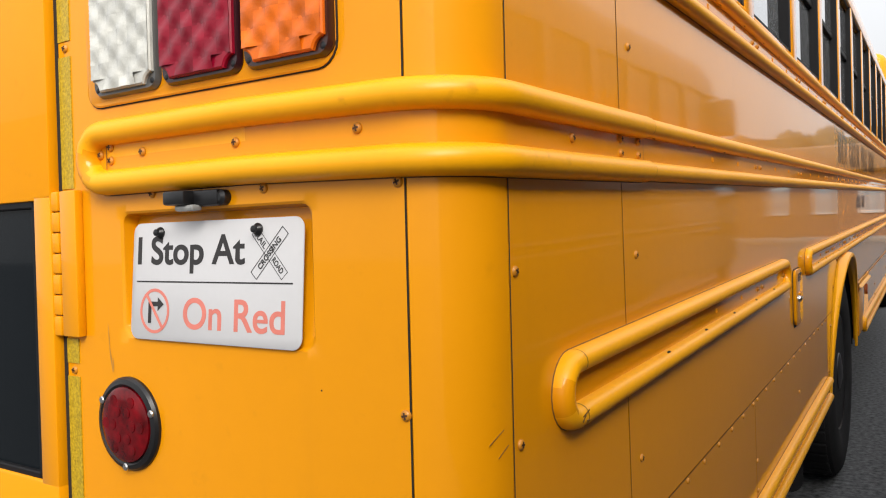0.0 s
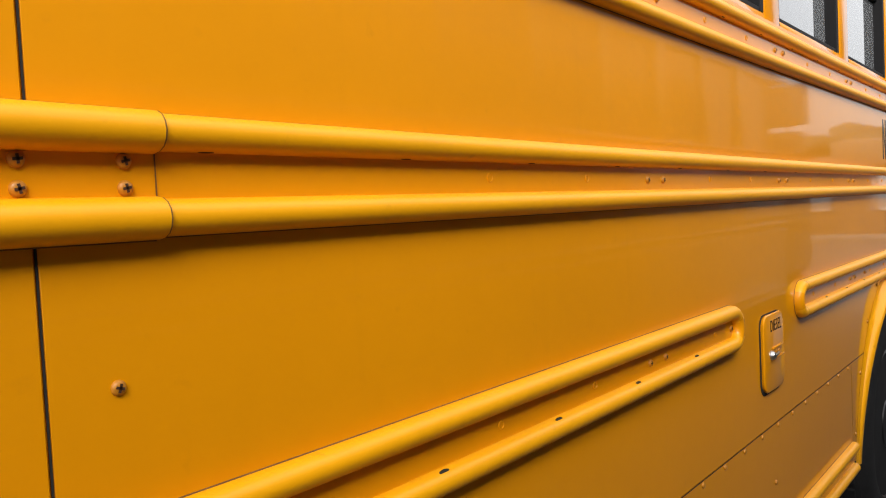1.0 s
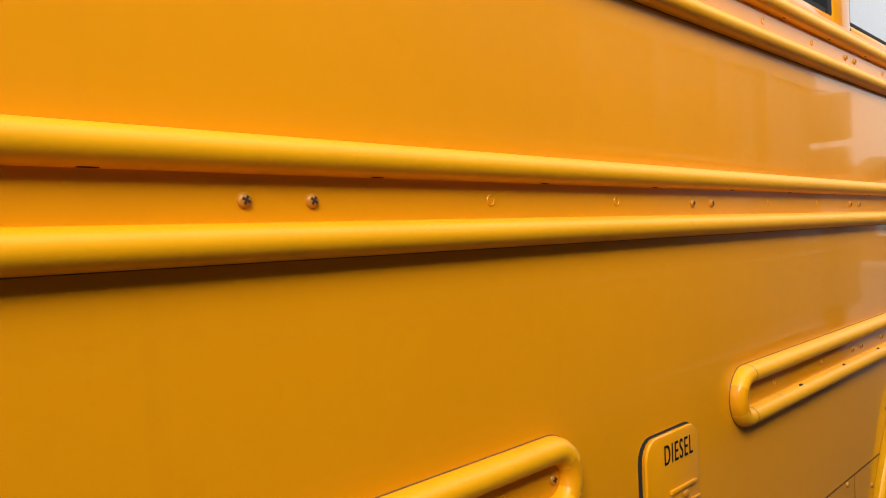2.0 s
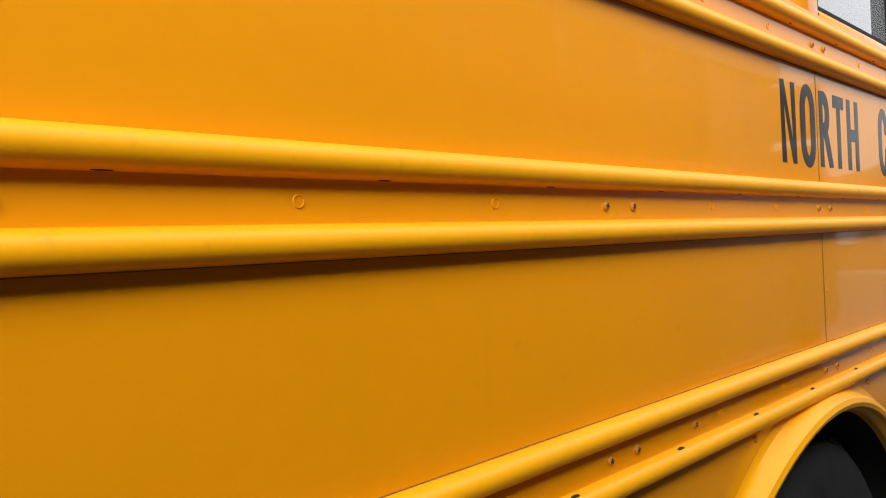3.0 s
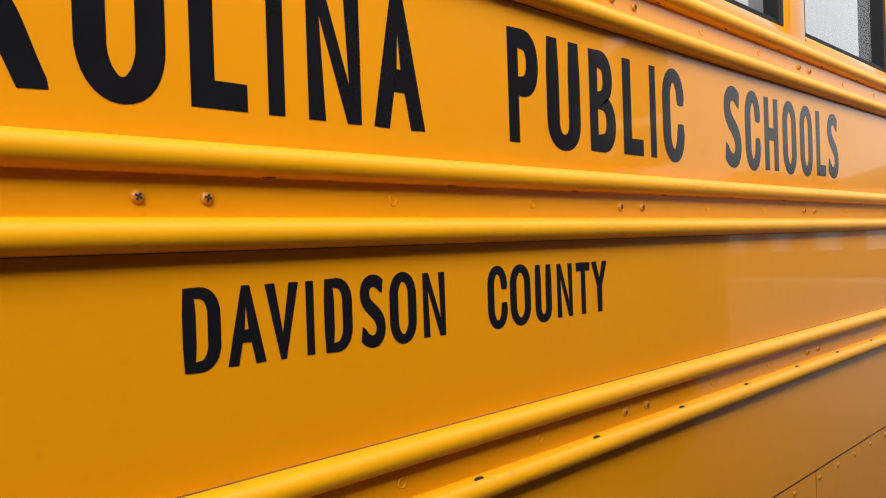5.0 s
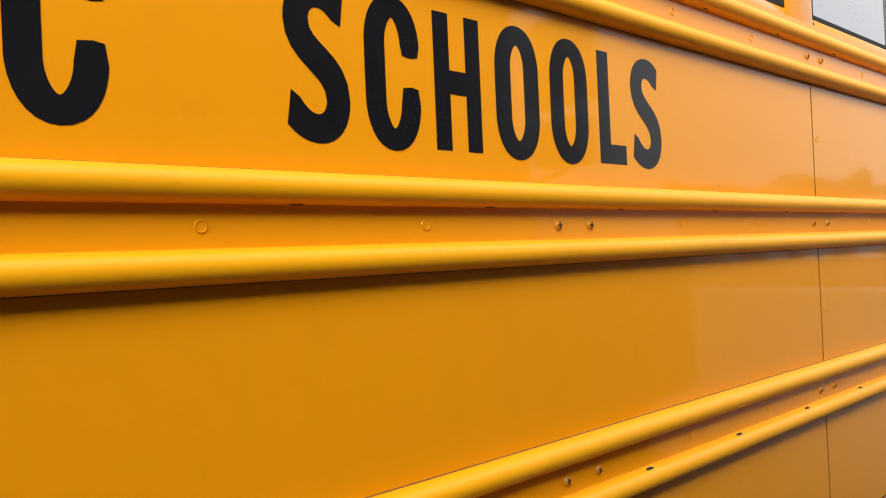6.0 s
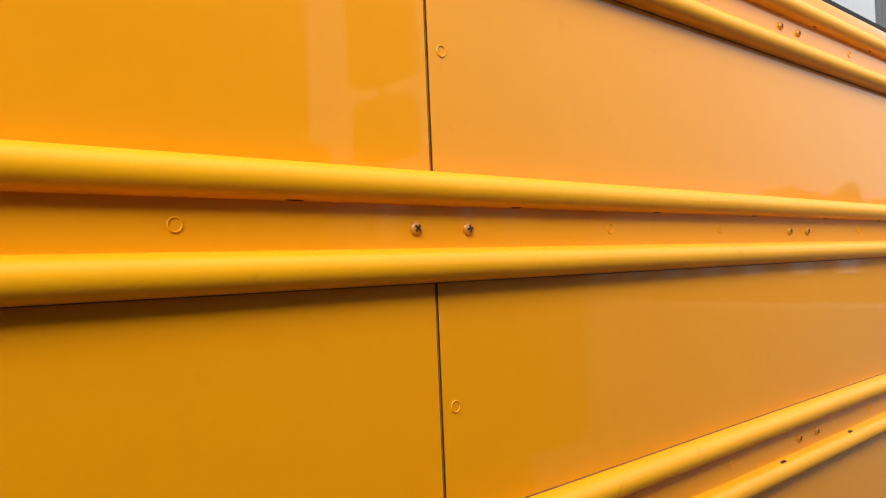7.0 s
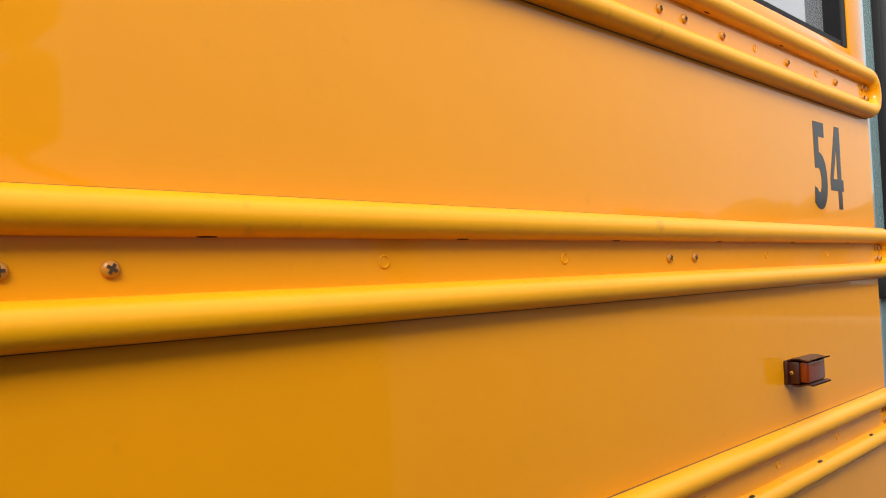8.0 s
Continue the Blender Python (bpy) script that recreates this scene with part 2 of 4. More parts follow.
def skin_panel(u0, u1, low, high, step=0.25, gap=0.0009, depth=0.014):
    """A sheet-metal panel on the skin, with rounded rims; low may be a function of u."""
    base = low if callable(low) else (lambda u: low)
    inner = []
    end = R - math.pi * R / 2
    n = max(2, math.ceil((u1 - u0) / (0.03 if callable(low) else step)))
    inner = [u0 + (u1 - u0) * i / n for i in range(1, n)]
    if u0 < R:
        inner = sorted(set([u for u in inner if u > R + 0.01 or u < end - 0.01] + [end + (R - end) * i / 10 for i in range(11) if u0 + 0.004 < end + (R - end) * i / 10 < u1 - 0.004]))
    us = [(u0 + gap, -depth), (u0 + gap, -0.0012), (u0 + gap + 0.0014, 0)] + [(u, 0) for u in inner] + \
         [(u1 - gap - 0.0014, 0), (u1 - gap, -0.0012), (u1 - gap, -depth)]
    grid = []
    for u, hu in us:
        a, b = base(u) + gap, high - gap
        zs = [(a, -depth), (a, -0.0012), (a + 0.0014, 0)] + [(a + (b - a) * i / 4, 0) for i in range(1, 4)] + \
             [(b - 0.0014, 0), (b, -0.0012), (b, -depth)]
        grid.append([shell(u, z, min(hu, hz)) for z, hz in zs])
    bm = bmesh.new()
    strip(bm, grid)
    return bm


RIDGE = [(-0.0150, -0.002), (-0.0150, 0.006), (-0.0138, 0.0125), (-0.0108, 0.0180), (-0.0060, 0.0215), (0.0, 0.0228),
         (0.0060, 0.0215), (0.0108, 0.0180), (0.0138, 0.0125), (0.0150, 0.006), (0.0150, -0.002)]
HALF = 0.0335  # from a rail's middle to the crest of each ridge


def rail_mesh(u0, u1, z, start=True, stop=True, grow=1.0, rise=0.0, profile=None):
    """A pressed-steel rub rail: two half-round ridges, joined round its closed ends, over a flat channel."""
    us = sorted({u0, u1} | {u0 + (u1 - u0) * i / max(2, int((u1 - u0) / 0.25)) for i in range(max(2, int((u1 - u0) / 0.25)))})
    if u0 < R:
        end = R - math.pi * R / 2
        us = [u for u in us if u < end - 0.02 or u > R + 0.02] + [end + (R - end) * i / 12 for i in range(13)]
        us.sort()
    path = [(u, HALF, 0.0, 1.0) for u in us]  # u, rise, outward normal in (u, z)
    if stop:
        path += [(u1 + HALF * math.sin(a), HALF * math.cos(a), math.sin(a), math.cos(a)) for a in (math.pi * i / 12 for i in range(1, 12))]
    back = [(u, -HALF, 0.0, -1.0) for u in reversed(us)]
    cap = [(u0 - HALF * math.sin(a), -HALF * math.cos(a), -math.sin(a), -math.cos(a)) for a in (math.pi * i / 12 for i in range(1, 12))] if start else []
    bm = bmesh.new()

    def lift(u):
        return z + rise * min(1, max(0, (0.08 - u) / 0.3))

    def rows(points):
        return [[shell(u + nu * o * grow, lift(u) + r + nz * o * grow, h * grow) for o, h in profile or RIDGE] for u, r, nu, nz in points]
    if start and stop:
        strip(bm, rows(path + back + cap), closed=True)
    elif stop:
        strip(bm, rows(path + back))
    elif start:
        strip(bm, rows(back + cap + path))
    else:
        strip(bm, rows(path))
        strip(bm, rows(back))
    if profile:
        return bm
    strip(bm, [[shell(u, lift(u) - 0.024, 0.0035 * grow), shell(u, lift(u), 0.003 * grow), shell(u, lift(u) + 0.024, 0.0035 * grow)] for u in us])
    if stop:
        strip(bm, [[shell(u1 + d, lift(u1) - 0.024, 0.0035), shell(u1 + d, lift(u1) + 0.024, 0.0035)] for d in (0, 0.028)])
    if start:
        strip(bm, [[shell(u0 - d, lift(u0) - 0.024, 0.0035), shell(u0 - d, lift(u0) + 0.024, 0.0035)] for d in (0, 0.028)])
    return bm


BEAD = [(0.0146, 0.0004), (0.0151, 0.0012), (0.0158, 0.0009), (0.0161, 0.0001)]


def rub_rail(u0, u1, z, label="", **shape):
    """A rail with the grimy sealant bead along its outer edge."""
    rail = part("rub_rail", rail_mesh(u0, u1, z, **shape), LIT_YELLOW, bus, label)
    rail.data.materials.append(YELLOW)  # the channel takes the darker sheet yellow, standing in for shade between the ridges
    for face in rail.data.polygons:
        if abs(face.center.z - z) < 0.02 and abs(face.normal.z) < 0.4:
            face.material_index = 1
    part("sealant", rail_mesh(u0, u1, z, profile=BEAD, **shape), SEALANT, rail)
    return rail


# shared small hardware
def screw_mesh(r=0.0062, h=0.0038):
    bm = bmesh.new()
    lathe(bm, [(r, -0.002), (r, 0.0006), (r * 0.92, h * 0.5), (r * 0.68, h * 0.86), (r * 0.3, h)], 14)
    return finish(bm, "screw_head", SCREW_PAINT)


def cross_mesh(r=0.0062, h=0.0038):
    bm = bmesh.new()
    # dark brown cross raised on the head in place of a cut recess
    for a in (0, 90):
        box(bm, (-r * 0.56, -r * 0.17, h * 0.6), (r * 0.56, r * 0.17, h + 0.0002), m=pose(0, 0, 0, 0, 0, a + 20))
    return finish(bm, "recess", RECESS_BROWN)


def rivet_mesh(r, h):
    bm = bmesh.new()
    lathe(bm, [(r, -0.001), (r, 0.0004), (r * 0.9, h * 0.6), (r * 0.6, h * 0.92), (r * 0.2, h)], 12)
    return finish(bm, "rivet", SCREW_PAINT)


def ring_mesh():
    bm = bmesh.new()
    lathe(bm, [(0.0060, -0.001), (0.0060, 0.0003), (0.0054, 0.0010), (0.0048, 0.0010), (0.0043, 0.0001), (0.003, 0.0001), (0.001, 0.0002)], 14)
    return finish(bm, "flush_rivet", YELLOW)


def slot_mesh(mat):
    bm = bmesh.new()
    plate(bm, [(0.0085 * math.cos(a), 0.0027 * math.sin(a)) for a in (math.pi * i / 8 for i in range(16))], [(0, -0.0004), (0, 0.0003)])
    return finish(bm, "drain_slot", mat)


SCREW, CROSS, RIVET, RING, SLOT = screw_mesh(), cross_mesh(), rivet_mesh(0.0062, 0.0042), ring_mesh(), slot_mesh(BLACK_GAP)
VENT = slot_mesh(RECESS_BROWN)


def screws(parent, places):
    for m in places:
        spin = m @ pose(0, 0, 0, 0, 0, random.uniform(0, 90))
        piece("screw", SCREW_SET, spin, parent)


def joined(a, b):
    """One mesh of two, each keeping its material."""
    bm = bmesh.new()
    bm.from_mesh(a)
    n = len(bm.faces)
    bm.from_mesh(b)
    bm.faces.ensure_lookup_table()
    for f in bm.faces[n:]:
        f.material_index = 1
    me = bpy.data.meshes.new("screw")
    bm.to_mesh(me)
    bm.free()
    me.materials.append(a.materials[0])
    me.materials.append(b.materials[0])
    return me


SCREW_SET = joined(SCREW, CROSS)


ROUND, CAP = ("O", "C", "U", "D"), 0.30


def lettering(name, text, x0, x1, y0, y1, m, mat, parent, thick=(0.0, 0.0), lift=0.0006, label="", spacing=1.0, split=False):
    """Vinyl letters in the built-in font, fitted to a box of the local plane; thick fattens the strokes across and up."""
    curve = bpy.data.curves.new(name, "FONT")
    curve.body, curve.size, curve.resolution_u, curve.space_character = text.replace("C", "O") if len(text) == 1 else text, 1.0, 8, spacing
    ob = bpy.data.objects.new(name, curve)
    scene.collection.objects.link(ob)
    deps = bpy.context.evaluated_depsgraph_get()
    flat = bpy.data.meshes.new_from_object(ob.evaluated_get(deps))
    bpy.data.objects.remove(ob)
    bm = bmesh.new()
    bm.from_mesh(flat)
    bmesh.ops.remove_doubles(bm, verts=bm.verts, dist=1e-5)
    xs, ys = [v.co.x for v in bm.verts], [v.co.y for v in bm.verts]
    sx = (x1 - x0 - 2 * thick[0]) / (max(xs) - min(xs))
    sy = (y1 - y0 - 2 * thick[1]) / (max(ys) - min(ys))
    ox, oy = min(xs), min(ys)
    for v in bm.verts:
        v.co = Vector((x0 + thick[0] + (v.co.x - ox) * sx, y0 + thick[1] + (v.co.y - oy) * sy, 0))
    if text in ROUND:  # condensed gothic: round letters get straight flanks between tight caps
        for share in (0.46, 0.54):
            bmesh.ops.bisect_plane(bm, geom=bm.verts[:] + bm.edges[:] + bm.faces[:], plane_co=(0, y0 + (y1 - y0) * share, 0), plane_no=(0, 1, 0))
        for v in bm.verts:
            q = (v.co.y - y0) / (y1 - y0)
            q = q * CAP / 0.46 if q < 0.46 else 1 - (1 - q) * CAP / 0.46 if q > 0.54 else CAP + (q - 0.46) * (1 - 2 * CAP) / 0.08
            v.co.y = y0 + (y1 - y0) * q
    if text == "C":  # the round letter opened on its right flank
        for share in (0.385, 0.65):
            bmesh.ops.bisect_plane(bm, geom=bm.verts[:] + bm.edges[:] + bm.faces[:], plane_co=(0, y0 + (y1 - y0) * share, 0), plane_no=(0, 1, 0))
        gone = [f for f in bm.faces if f.calc_center_median().x > (x0 + x1) / 2 and 0.385 < (f.calc_center_median().y - y0) / (y1 - y0) < 0.65]
        bmesh.ops.delete(bm, geom=gone, context="FACES")
    moves = {}
    for v in bm.verts:  # outward normal of the outline at each vertex
        out = Vector((0, 0))
        for e in v.link_edges:
            if len(e.link_faces) == 1:
                d = (e.other_vert(v).co - v.co).xy.normalized()
                nrm = Vector((d.y, -d.x))
                f = e.link_faces[0].calc_center_median().xy - v.co.xy
                out += nrm if nrm.dot(f) < 0 else -nrm
        if out.length > 1e-6:
            out.normalize()
        moves[v] = Vector((out.x * thick[0] * (1.25 if abs(out.x) > 0.3 else 1), out.y * thick[1] * (1.25 if abs(out.y) > 0.3 else 1), 0))
    for v, d in moves.items():
        v.co += d
    made = bmesh.ops.extrude_face_region(bm, geom=list(bm.faces))
    for v in made["geom"]:
        if isinstance(v, bmesh.types.BMVert):
            v.co.z += lift
    for v in bm.verts:
        v.co = m @ v.co
    bpy.data.meshes.remove(flat)
    if not split:
        return part(name, bm, mat, parent, label)
    left = set(bm.verts)  # one object for each letter
    while left:
        island, stack = set(), [next(iter(left))]
        while stack:
            v = stack.pop()
            if v not in island:
                island.add(v)
                stack += [e.other_vert(v) for e in v.link_edges]
        left -= island
        one, twin = bmesh.new(), {}
        for v in island:
            twin[v] = one.verts.new(v.co)
        for f in {f for v in island for f in v.link_faces}:
            one.faces.new([twin[v] for v in f.verts])
        part("letter", one, mat, parent, label)
    bm.free()


# ---- ground and distance ----
bm = bmesh.new()
bmesh.ops.create_grid(bm, x_segments=40, y_segments=40, size=1500)
ground = new("ground", finish(bm, "ground", ASPHALT))
tagged(ground, "dark grey worn asphalt parking lot", "ground", kind="structure")

# ---- the school bus ----
bus = thing("school_bus", (-1.2, 5.0, 0.0), "yellow school bus with black lettering parked on asphalt", "bus")
PITCH, P1 = 0.7365, 1.430
FRONT = 8.863
ARCH_Y, ARCH_Z, ARCH_R = 3.61, 0.43, 0.655
SEAM = 0.874


def arch(u, base):
    d = ARCH_R ** 2 - (u - ARCH_Y) ** 2
    return max(base, ARCH_Z + math.sqrt(d)) if d > 0 else base


# dark carcass behind the sheets
bm = bmesh.new()
for lo, hi in (((-2.42, 0.06, 0.60), (-0.72, FRONT - 0.02, 1.80)), ((-0.74, 0.06, 1.10), (-0.016, FRONT - 0.02, 1.80)),
               ((-0.74, 0.06, 0.56), (-0.016, 2.93, 1.11)), ((-0.74, 4.29, 0.56), (-0.016, FRONT - 0.02, 1.11))):
    box(bm, lo, hi)
part("carcass", bm, UNDERBODY, bus)
# side sheets
upper, lower = [], []
for u0, u1 in ((rear_u(-0.072), 0.088), (0.088, 0.441), (0.441, 3.661), (3.661, 6.615), (6.615, FRONT)):
    upper.append(part("side_panel", skin_panel(u0, u1, 1.452, 1.830), YELLOW, bus))
    low = 0.55 if u0 < 0.4 else (lambda u: arch(u, SEAM)) if u0 < 6 and u1 > 3 else SEAM
    lower.append(part("side_panel", skin_panel(u0, u1, low, 1.452), YELLOW, bus))
# dark sealant showing in the joints between the sheets
def joint(u, z0, z1, parent):
    bm = bmesh.new()
    strip(bm, [[shell(u + d, z0 + (z1 - z0) * i / 6, 0.0004) for i in range(7)] for d in ((-0.0013, 0.0013) if u < 0.2 else (-0.0010, 0.0010))])
    part("joint", bm, BLACK_GAP, parent)


for i, u in enumerate((rear_u(-0.072), 0.088, 0.441, 3.661, 6.615)):
    joint(u, 1.452, 1.82, upper[i])
    joint(u, 1.06 if 3 < u < 4 else 0.56, 1.452, lower[i])
bm = bmesh.new()
for y0, y1 in ((0.44, 3.10), (4.12, FRONT)):
    strip(bm, [[Vector((0.0004, y, SEAM + d)) for y in (y0, y1)] for d in (-0.0013, 0.0013)])
part("joint", bm, BLACK_GAP, bus)
for u in (1.362, 2.890, 5.887, 7.36):
    joint(u, 0.56, SEAM, bus)
# skirt sheets
skirts = []
for u0, u1 in ((0.441, 1.362), (1.362, 2.890), (2.890, 3.115), (4.105, 4.40), (5.18, 5.887), (5.887, 7.36), (7.36, FRONT)):
    low = (lambda u: arch(u, 0.55)) if 2.8 < u0 < 4.3 else 0.55
    skirts.append(part("skirt_panel", skin_panel(u0, u1, low, SEAM), YELLOW, bus))
# far side, front, roof: plain sheets that close the body
bm = bmesh.new()
box(bm, (-2.44, 0.09, 0.55), (-2.424, FRONT, 1.83), 0.004)
part("far_side", bm, YELLOW, bus)
bm = bmesh.new()
roof = [(0.0, 2.432), (-0.03, 2.60), (-0.12, 2.76), (-0.32, 2.90), (-0.70, 3.00), (-1.22, 3.04)]
roof += [(-2.44 - x, z) for x, z in reversed(roof[:-1])]
strip(bm, [[Vector((x, y, z)) for x, z in roof] for y in (0.06, 2, 4, 6, 8, FRONT + 0.05)])
strip(bm, [[Vector((x * 0.985 - 0.02, y, z - 0.03)) for x, z in roof] for y in (0.06, FRONT + 0.05)])
for y in (0.06, FRONT + 0.05):
    bm.faces.new([bm.verts.new((x, y, z)) for x, z in roof])
part("roof", bm, YELLOW, bus)

# ---- rub rails ----
Z_WIN, Z_MID, Z_LOW, Z_SKIRT = 1.7625, 1.4525, 1.1440, 0.5760
win_rail = rub_rail(0.16, 8.840, Z_WIN)
mid_rail = rub_rail(0.46, 8.862, Z_MID, start=False)
corner_rail = rub_rail(rear_u(-0.560), 0.533, Z_MID, "yellow corner rub rail lapping over the side rail", stop=False, grow=1.13, rise=0.009)
low_rail_rear = rub_rail(0.232, 1.800, Z_LOW)
low_rail = rub_rail(2.326, 8.852, Z_LOW)
skirt_rail_rear = rub_rail(0.30, 2.88, Z_SKIRT, stop=False)
skirt_rail = rub_rail(4.76, 8.80, Z_SKIRT)
for rail, u in ((low_rail_rear, 0.240), (low_rail, 2.334)):
    for sign in (1, -1):  # weld line where each end cap meets the straight ridge
        bm = bmesh.new()
        strip(bm, [[shell(u + d, Z_LOW + sign * HALF + o * 1.01, h + 0.0004) for o, h in RIDGE] for d in (0, 0.0018)])
        part("weld_line", bm, SEALANT, rail)
for sign in (1, -1):  # open end of the corner rail, lapped over the side rail
    bm = bmesh.new()
    strip(bm, [[shell(0.533 + d, Z_MID + sign * HALF + o * g, h * g) for o, h in RIDGE] for d, g in ((-0.0005, 1.135), (0.0007, 1.13), (0.0012, 1.01))])
    part("lap_edge", bm, SEALANT, corner_rail)
bm = bmesh.new()
strip(bm, [[Vector((0.0042, 0.533 + d, Z_MID + z)) for z in (-0.023, 0.023)] for d in (0, 0.0012)])
part("lap_edge", bm, SEALANT, corner_rail)
bm = bmesh.new()
strip(bm, [[rear(-0.561 + d, 1.466 + z, 0.0046) @ Vector((0, 0, 0)) for z in (-0.021, 0.021)] for d in (0, 0.0014)])
part("lap_edge", bm, SEALANT, corner_rail)
for y, z, length, turn in ((0.058, 1.131, 0.026, 26), (0.068, 1.114, 0.020, 32)):
    bm = bmesh.new()
    box(bm, (-length / 2, -0.0005, -0.0002), (length / 2, 0.0005, 0.0003), m=Matrix.Translation(shell(y, z, 0.0003)) @ Matrix.Rotation(radians(-12), 4, "Z") @ SIDE @ pose(0, 0, 0, 0, 0, turn))
    part("scratch", bm, SEALANT, lower[0])
for y, dz, length, turn in ((0.226, 0.006, 0.020, 12), (0.219, 0.001, 0.012, 30), (0.231, -0.004, 0.009, -8)):
    bm = bmesh.new()  # scuffs on the rounded end
    box(bm, (-length / 2, -0.0011, -0.0006), (length / 2, 0.0011, 0.0004), 0.0004, 1, side(y, Z_LOW - HALF + dz, 0.0228) @ pose(0, 0, 0, 0, 0, turn))
    part("scuff", bm, SEALANT, low_rail_rear)
FLOOR = 0.0034
for k in range(0, 11):
    y = P1 + PITCH * (k - 1)
    pair = (y, y + 0.0625)
    screws(win_rail, [side(v + (0.011 if k > 7 else 0.0), 1.762, FLOOR) for v in pair])
    if k > 0:
        screws(mid_rail, [side(v + (0.005 if k > 4 else 0.0), 1.451, FLOOR) for v in pair])
    if k != 2 and k > 0:
        screws(low_rail if k > 2 else low_rail_rear, [side(v - (0.015 if k in (1, 3) else 0.0), 1.1430, FLOOR) for v in pair])
    for d in (0.287, 0.530):
        if y + d < 8.75:
            piece("flush_rivet", RING, side(y + d, 1.4525, FLOOR), mid_rail)
            piece("flush_rivet", RING, side(y + d, 1.762, FLOOR), win_rail)
            if y + d < 1.75 or y + d > 2.36:
                piece("flush_rivet", RING, side(y + d, 1.1445, FLOOR), low_rail if y + d > 2 else low_rail_rear)
screws(win_rail, [side(y, 1.760, FLOOR) for y in (8.239, 8.463, 8.678)])
for rail, z, y in ((win_rail, 1.762, 8.823), (mid_rail, 1.452, 8.843), (low_rail, 1.1445, 8.835)):
    screws(rail, [side(y + dy, z + dz, FLOOR) for dy in (0, 0.022) for dz in (-0.010, 0.010)])
screws(low_rail, [side(y, 1.1440, FLOOR) for y in (3.107, 4.217)])
screws(low_rail_rear, [side(1.805, 1.1440, FLOOR)])
screws(corner_rail, [side(y, z, 0.004) for y in (0.431, 0.508) for z in (1.4425, 1.4630)] + [side(0.255, 1.454, 0.004)])
screws(corner_rail, [rear(x, z, 0.004) for x, z in ((-0.573, 1.466), (-0.551, 1.475), (-0.551, 1.457), (-0.484, 1.464), (-0.311, 1.461), (-0.128, 1.460))])
# drain slots in the upper flank of each lower ridge and under each upper ridge
tilt = pose(0, 0, 0, -52)
for y in [0.608 + 0.247 * i for i in range(5)] + [2.553 + 0.247 * i for i in range(26)]:
    piece("drain_slot", SLOT, side(y, Z_LOW - HALF + 0.0136, 0.0128) @ tilt, low_rail if y > 2 else low_rail_rear)
for y in [0.578 + 0.2455 * i for i in range(34)]:
    piece("drain_slot", VENT, side(y, Z_MID + HALF - 0.0148, 0.008) @ pose(0, 0, 0, 78) @ Matrix.Diagonal((0.9, 0.45, 1, 1)), mid_rail)
    piece("drain_slot", VENT, side(y, Z_WIN + HALF - 0.0148, 0.008) @ pose(0, 0, 0, 78) @ Matrix.Diagonal((0.9, 0.45, 1, 1)), win_rail)

# ---- rivets and screws on the sheets ----
screws(lower[2], [side(0.494, 1.292), side(0.490, 0.981)])
screws(upper[2], [side(0.488, 1.603)])
screws(lower[1], [side(0.0942, 1.301), side(0.0920, 1.112)])
screws(lower[0], [rear(-0.080, 1.401), rear(-0.077, 1.161)])
for y, z in ((3.681, 1.293), (6.632, 1.611), (6.632, 1.293)):
    piece("flush_rivet", RING, side(y, z), (upper if z > 1.5 else lower)[3 if y < 5 else 4])
for skirt, u0, u1 in ((0, 0.50, 1.35), (1, 1.395, 2.88), (4, 5.28, 5.86), (5, 5.91, 7.35), (6, 7.385, 8.85)):
    for i in range(int((u1 - u0) / 0.1205) + 1):
        piece("rivet", RIVET, side(u0 + 0.1205 * i, SEAM - 0.0085 - (0.010 if u0 > 5 else 0)), skirts[skirt])
for y, s in ((1.374, 1), (5.899, 5), (7.372, 6)):
    for z in (0.715, 0.64):
        piece("rivet", RIVET, side(y, z), skirts[s])
piece("rivet", RIVET, side(2.088, 0.734), skirts[1])

# ---- lettering on the side ----
def figure_four(a, b, z0, z1, sheet):
    """An open-legged 4: slanted arm, crossbar and a heavy upright."""
    bm = bmesh.new()
    for outline in (((0.56, 0.0), (0.86, 0.0), (0.86, 0.22), (0.86, 0.36), (0.86, 1.0), (0.56, 1.0), (0.56, 0.74), (0.56, 0.36), (0.56, 0.22)),
                    ((0.0, 0.22), (0.56, 0.22), (0.56, 0.36), (0.24, 0.36), (0.0, 0.36)),
                    ((0.86, 0.22), (1.0, 0.22), (1.0, 0.36), (0.86, 0.36)),
                    ((0.0, 0.36), (0.24, 0.36), (0.56, 0.74), (0.56, 1.0), (0.50, 1.0))):
        bm.faces.new([bm.verts.new((0.0002, a + (b - a) * x, z0 + (z1 - z0) * y)) for x, y in outline])
    bmesh.ops.remove_doubles(bm, verts=bm.verts, dist=1e-6)
    made = bmesh.ops.extrude_face_region(bm, geom=list(bm.faces))
    for v in made["geom"]:
        if isinstance(v, bmesh.types.BMVert):
            v.co.x += 0.0003
    part("letter", bm, VINYL, sheet)


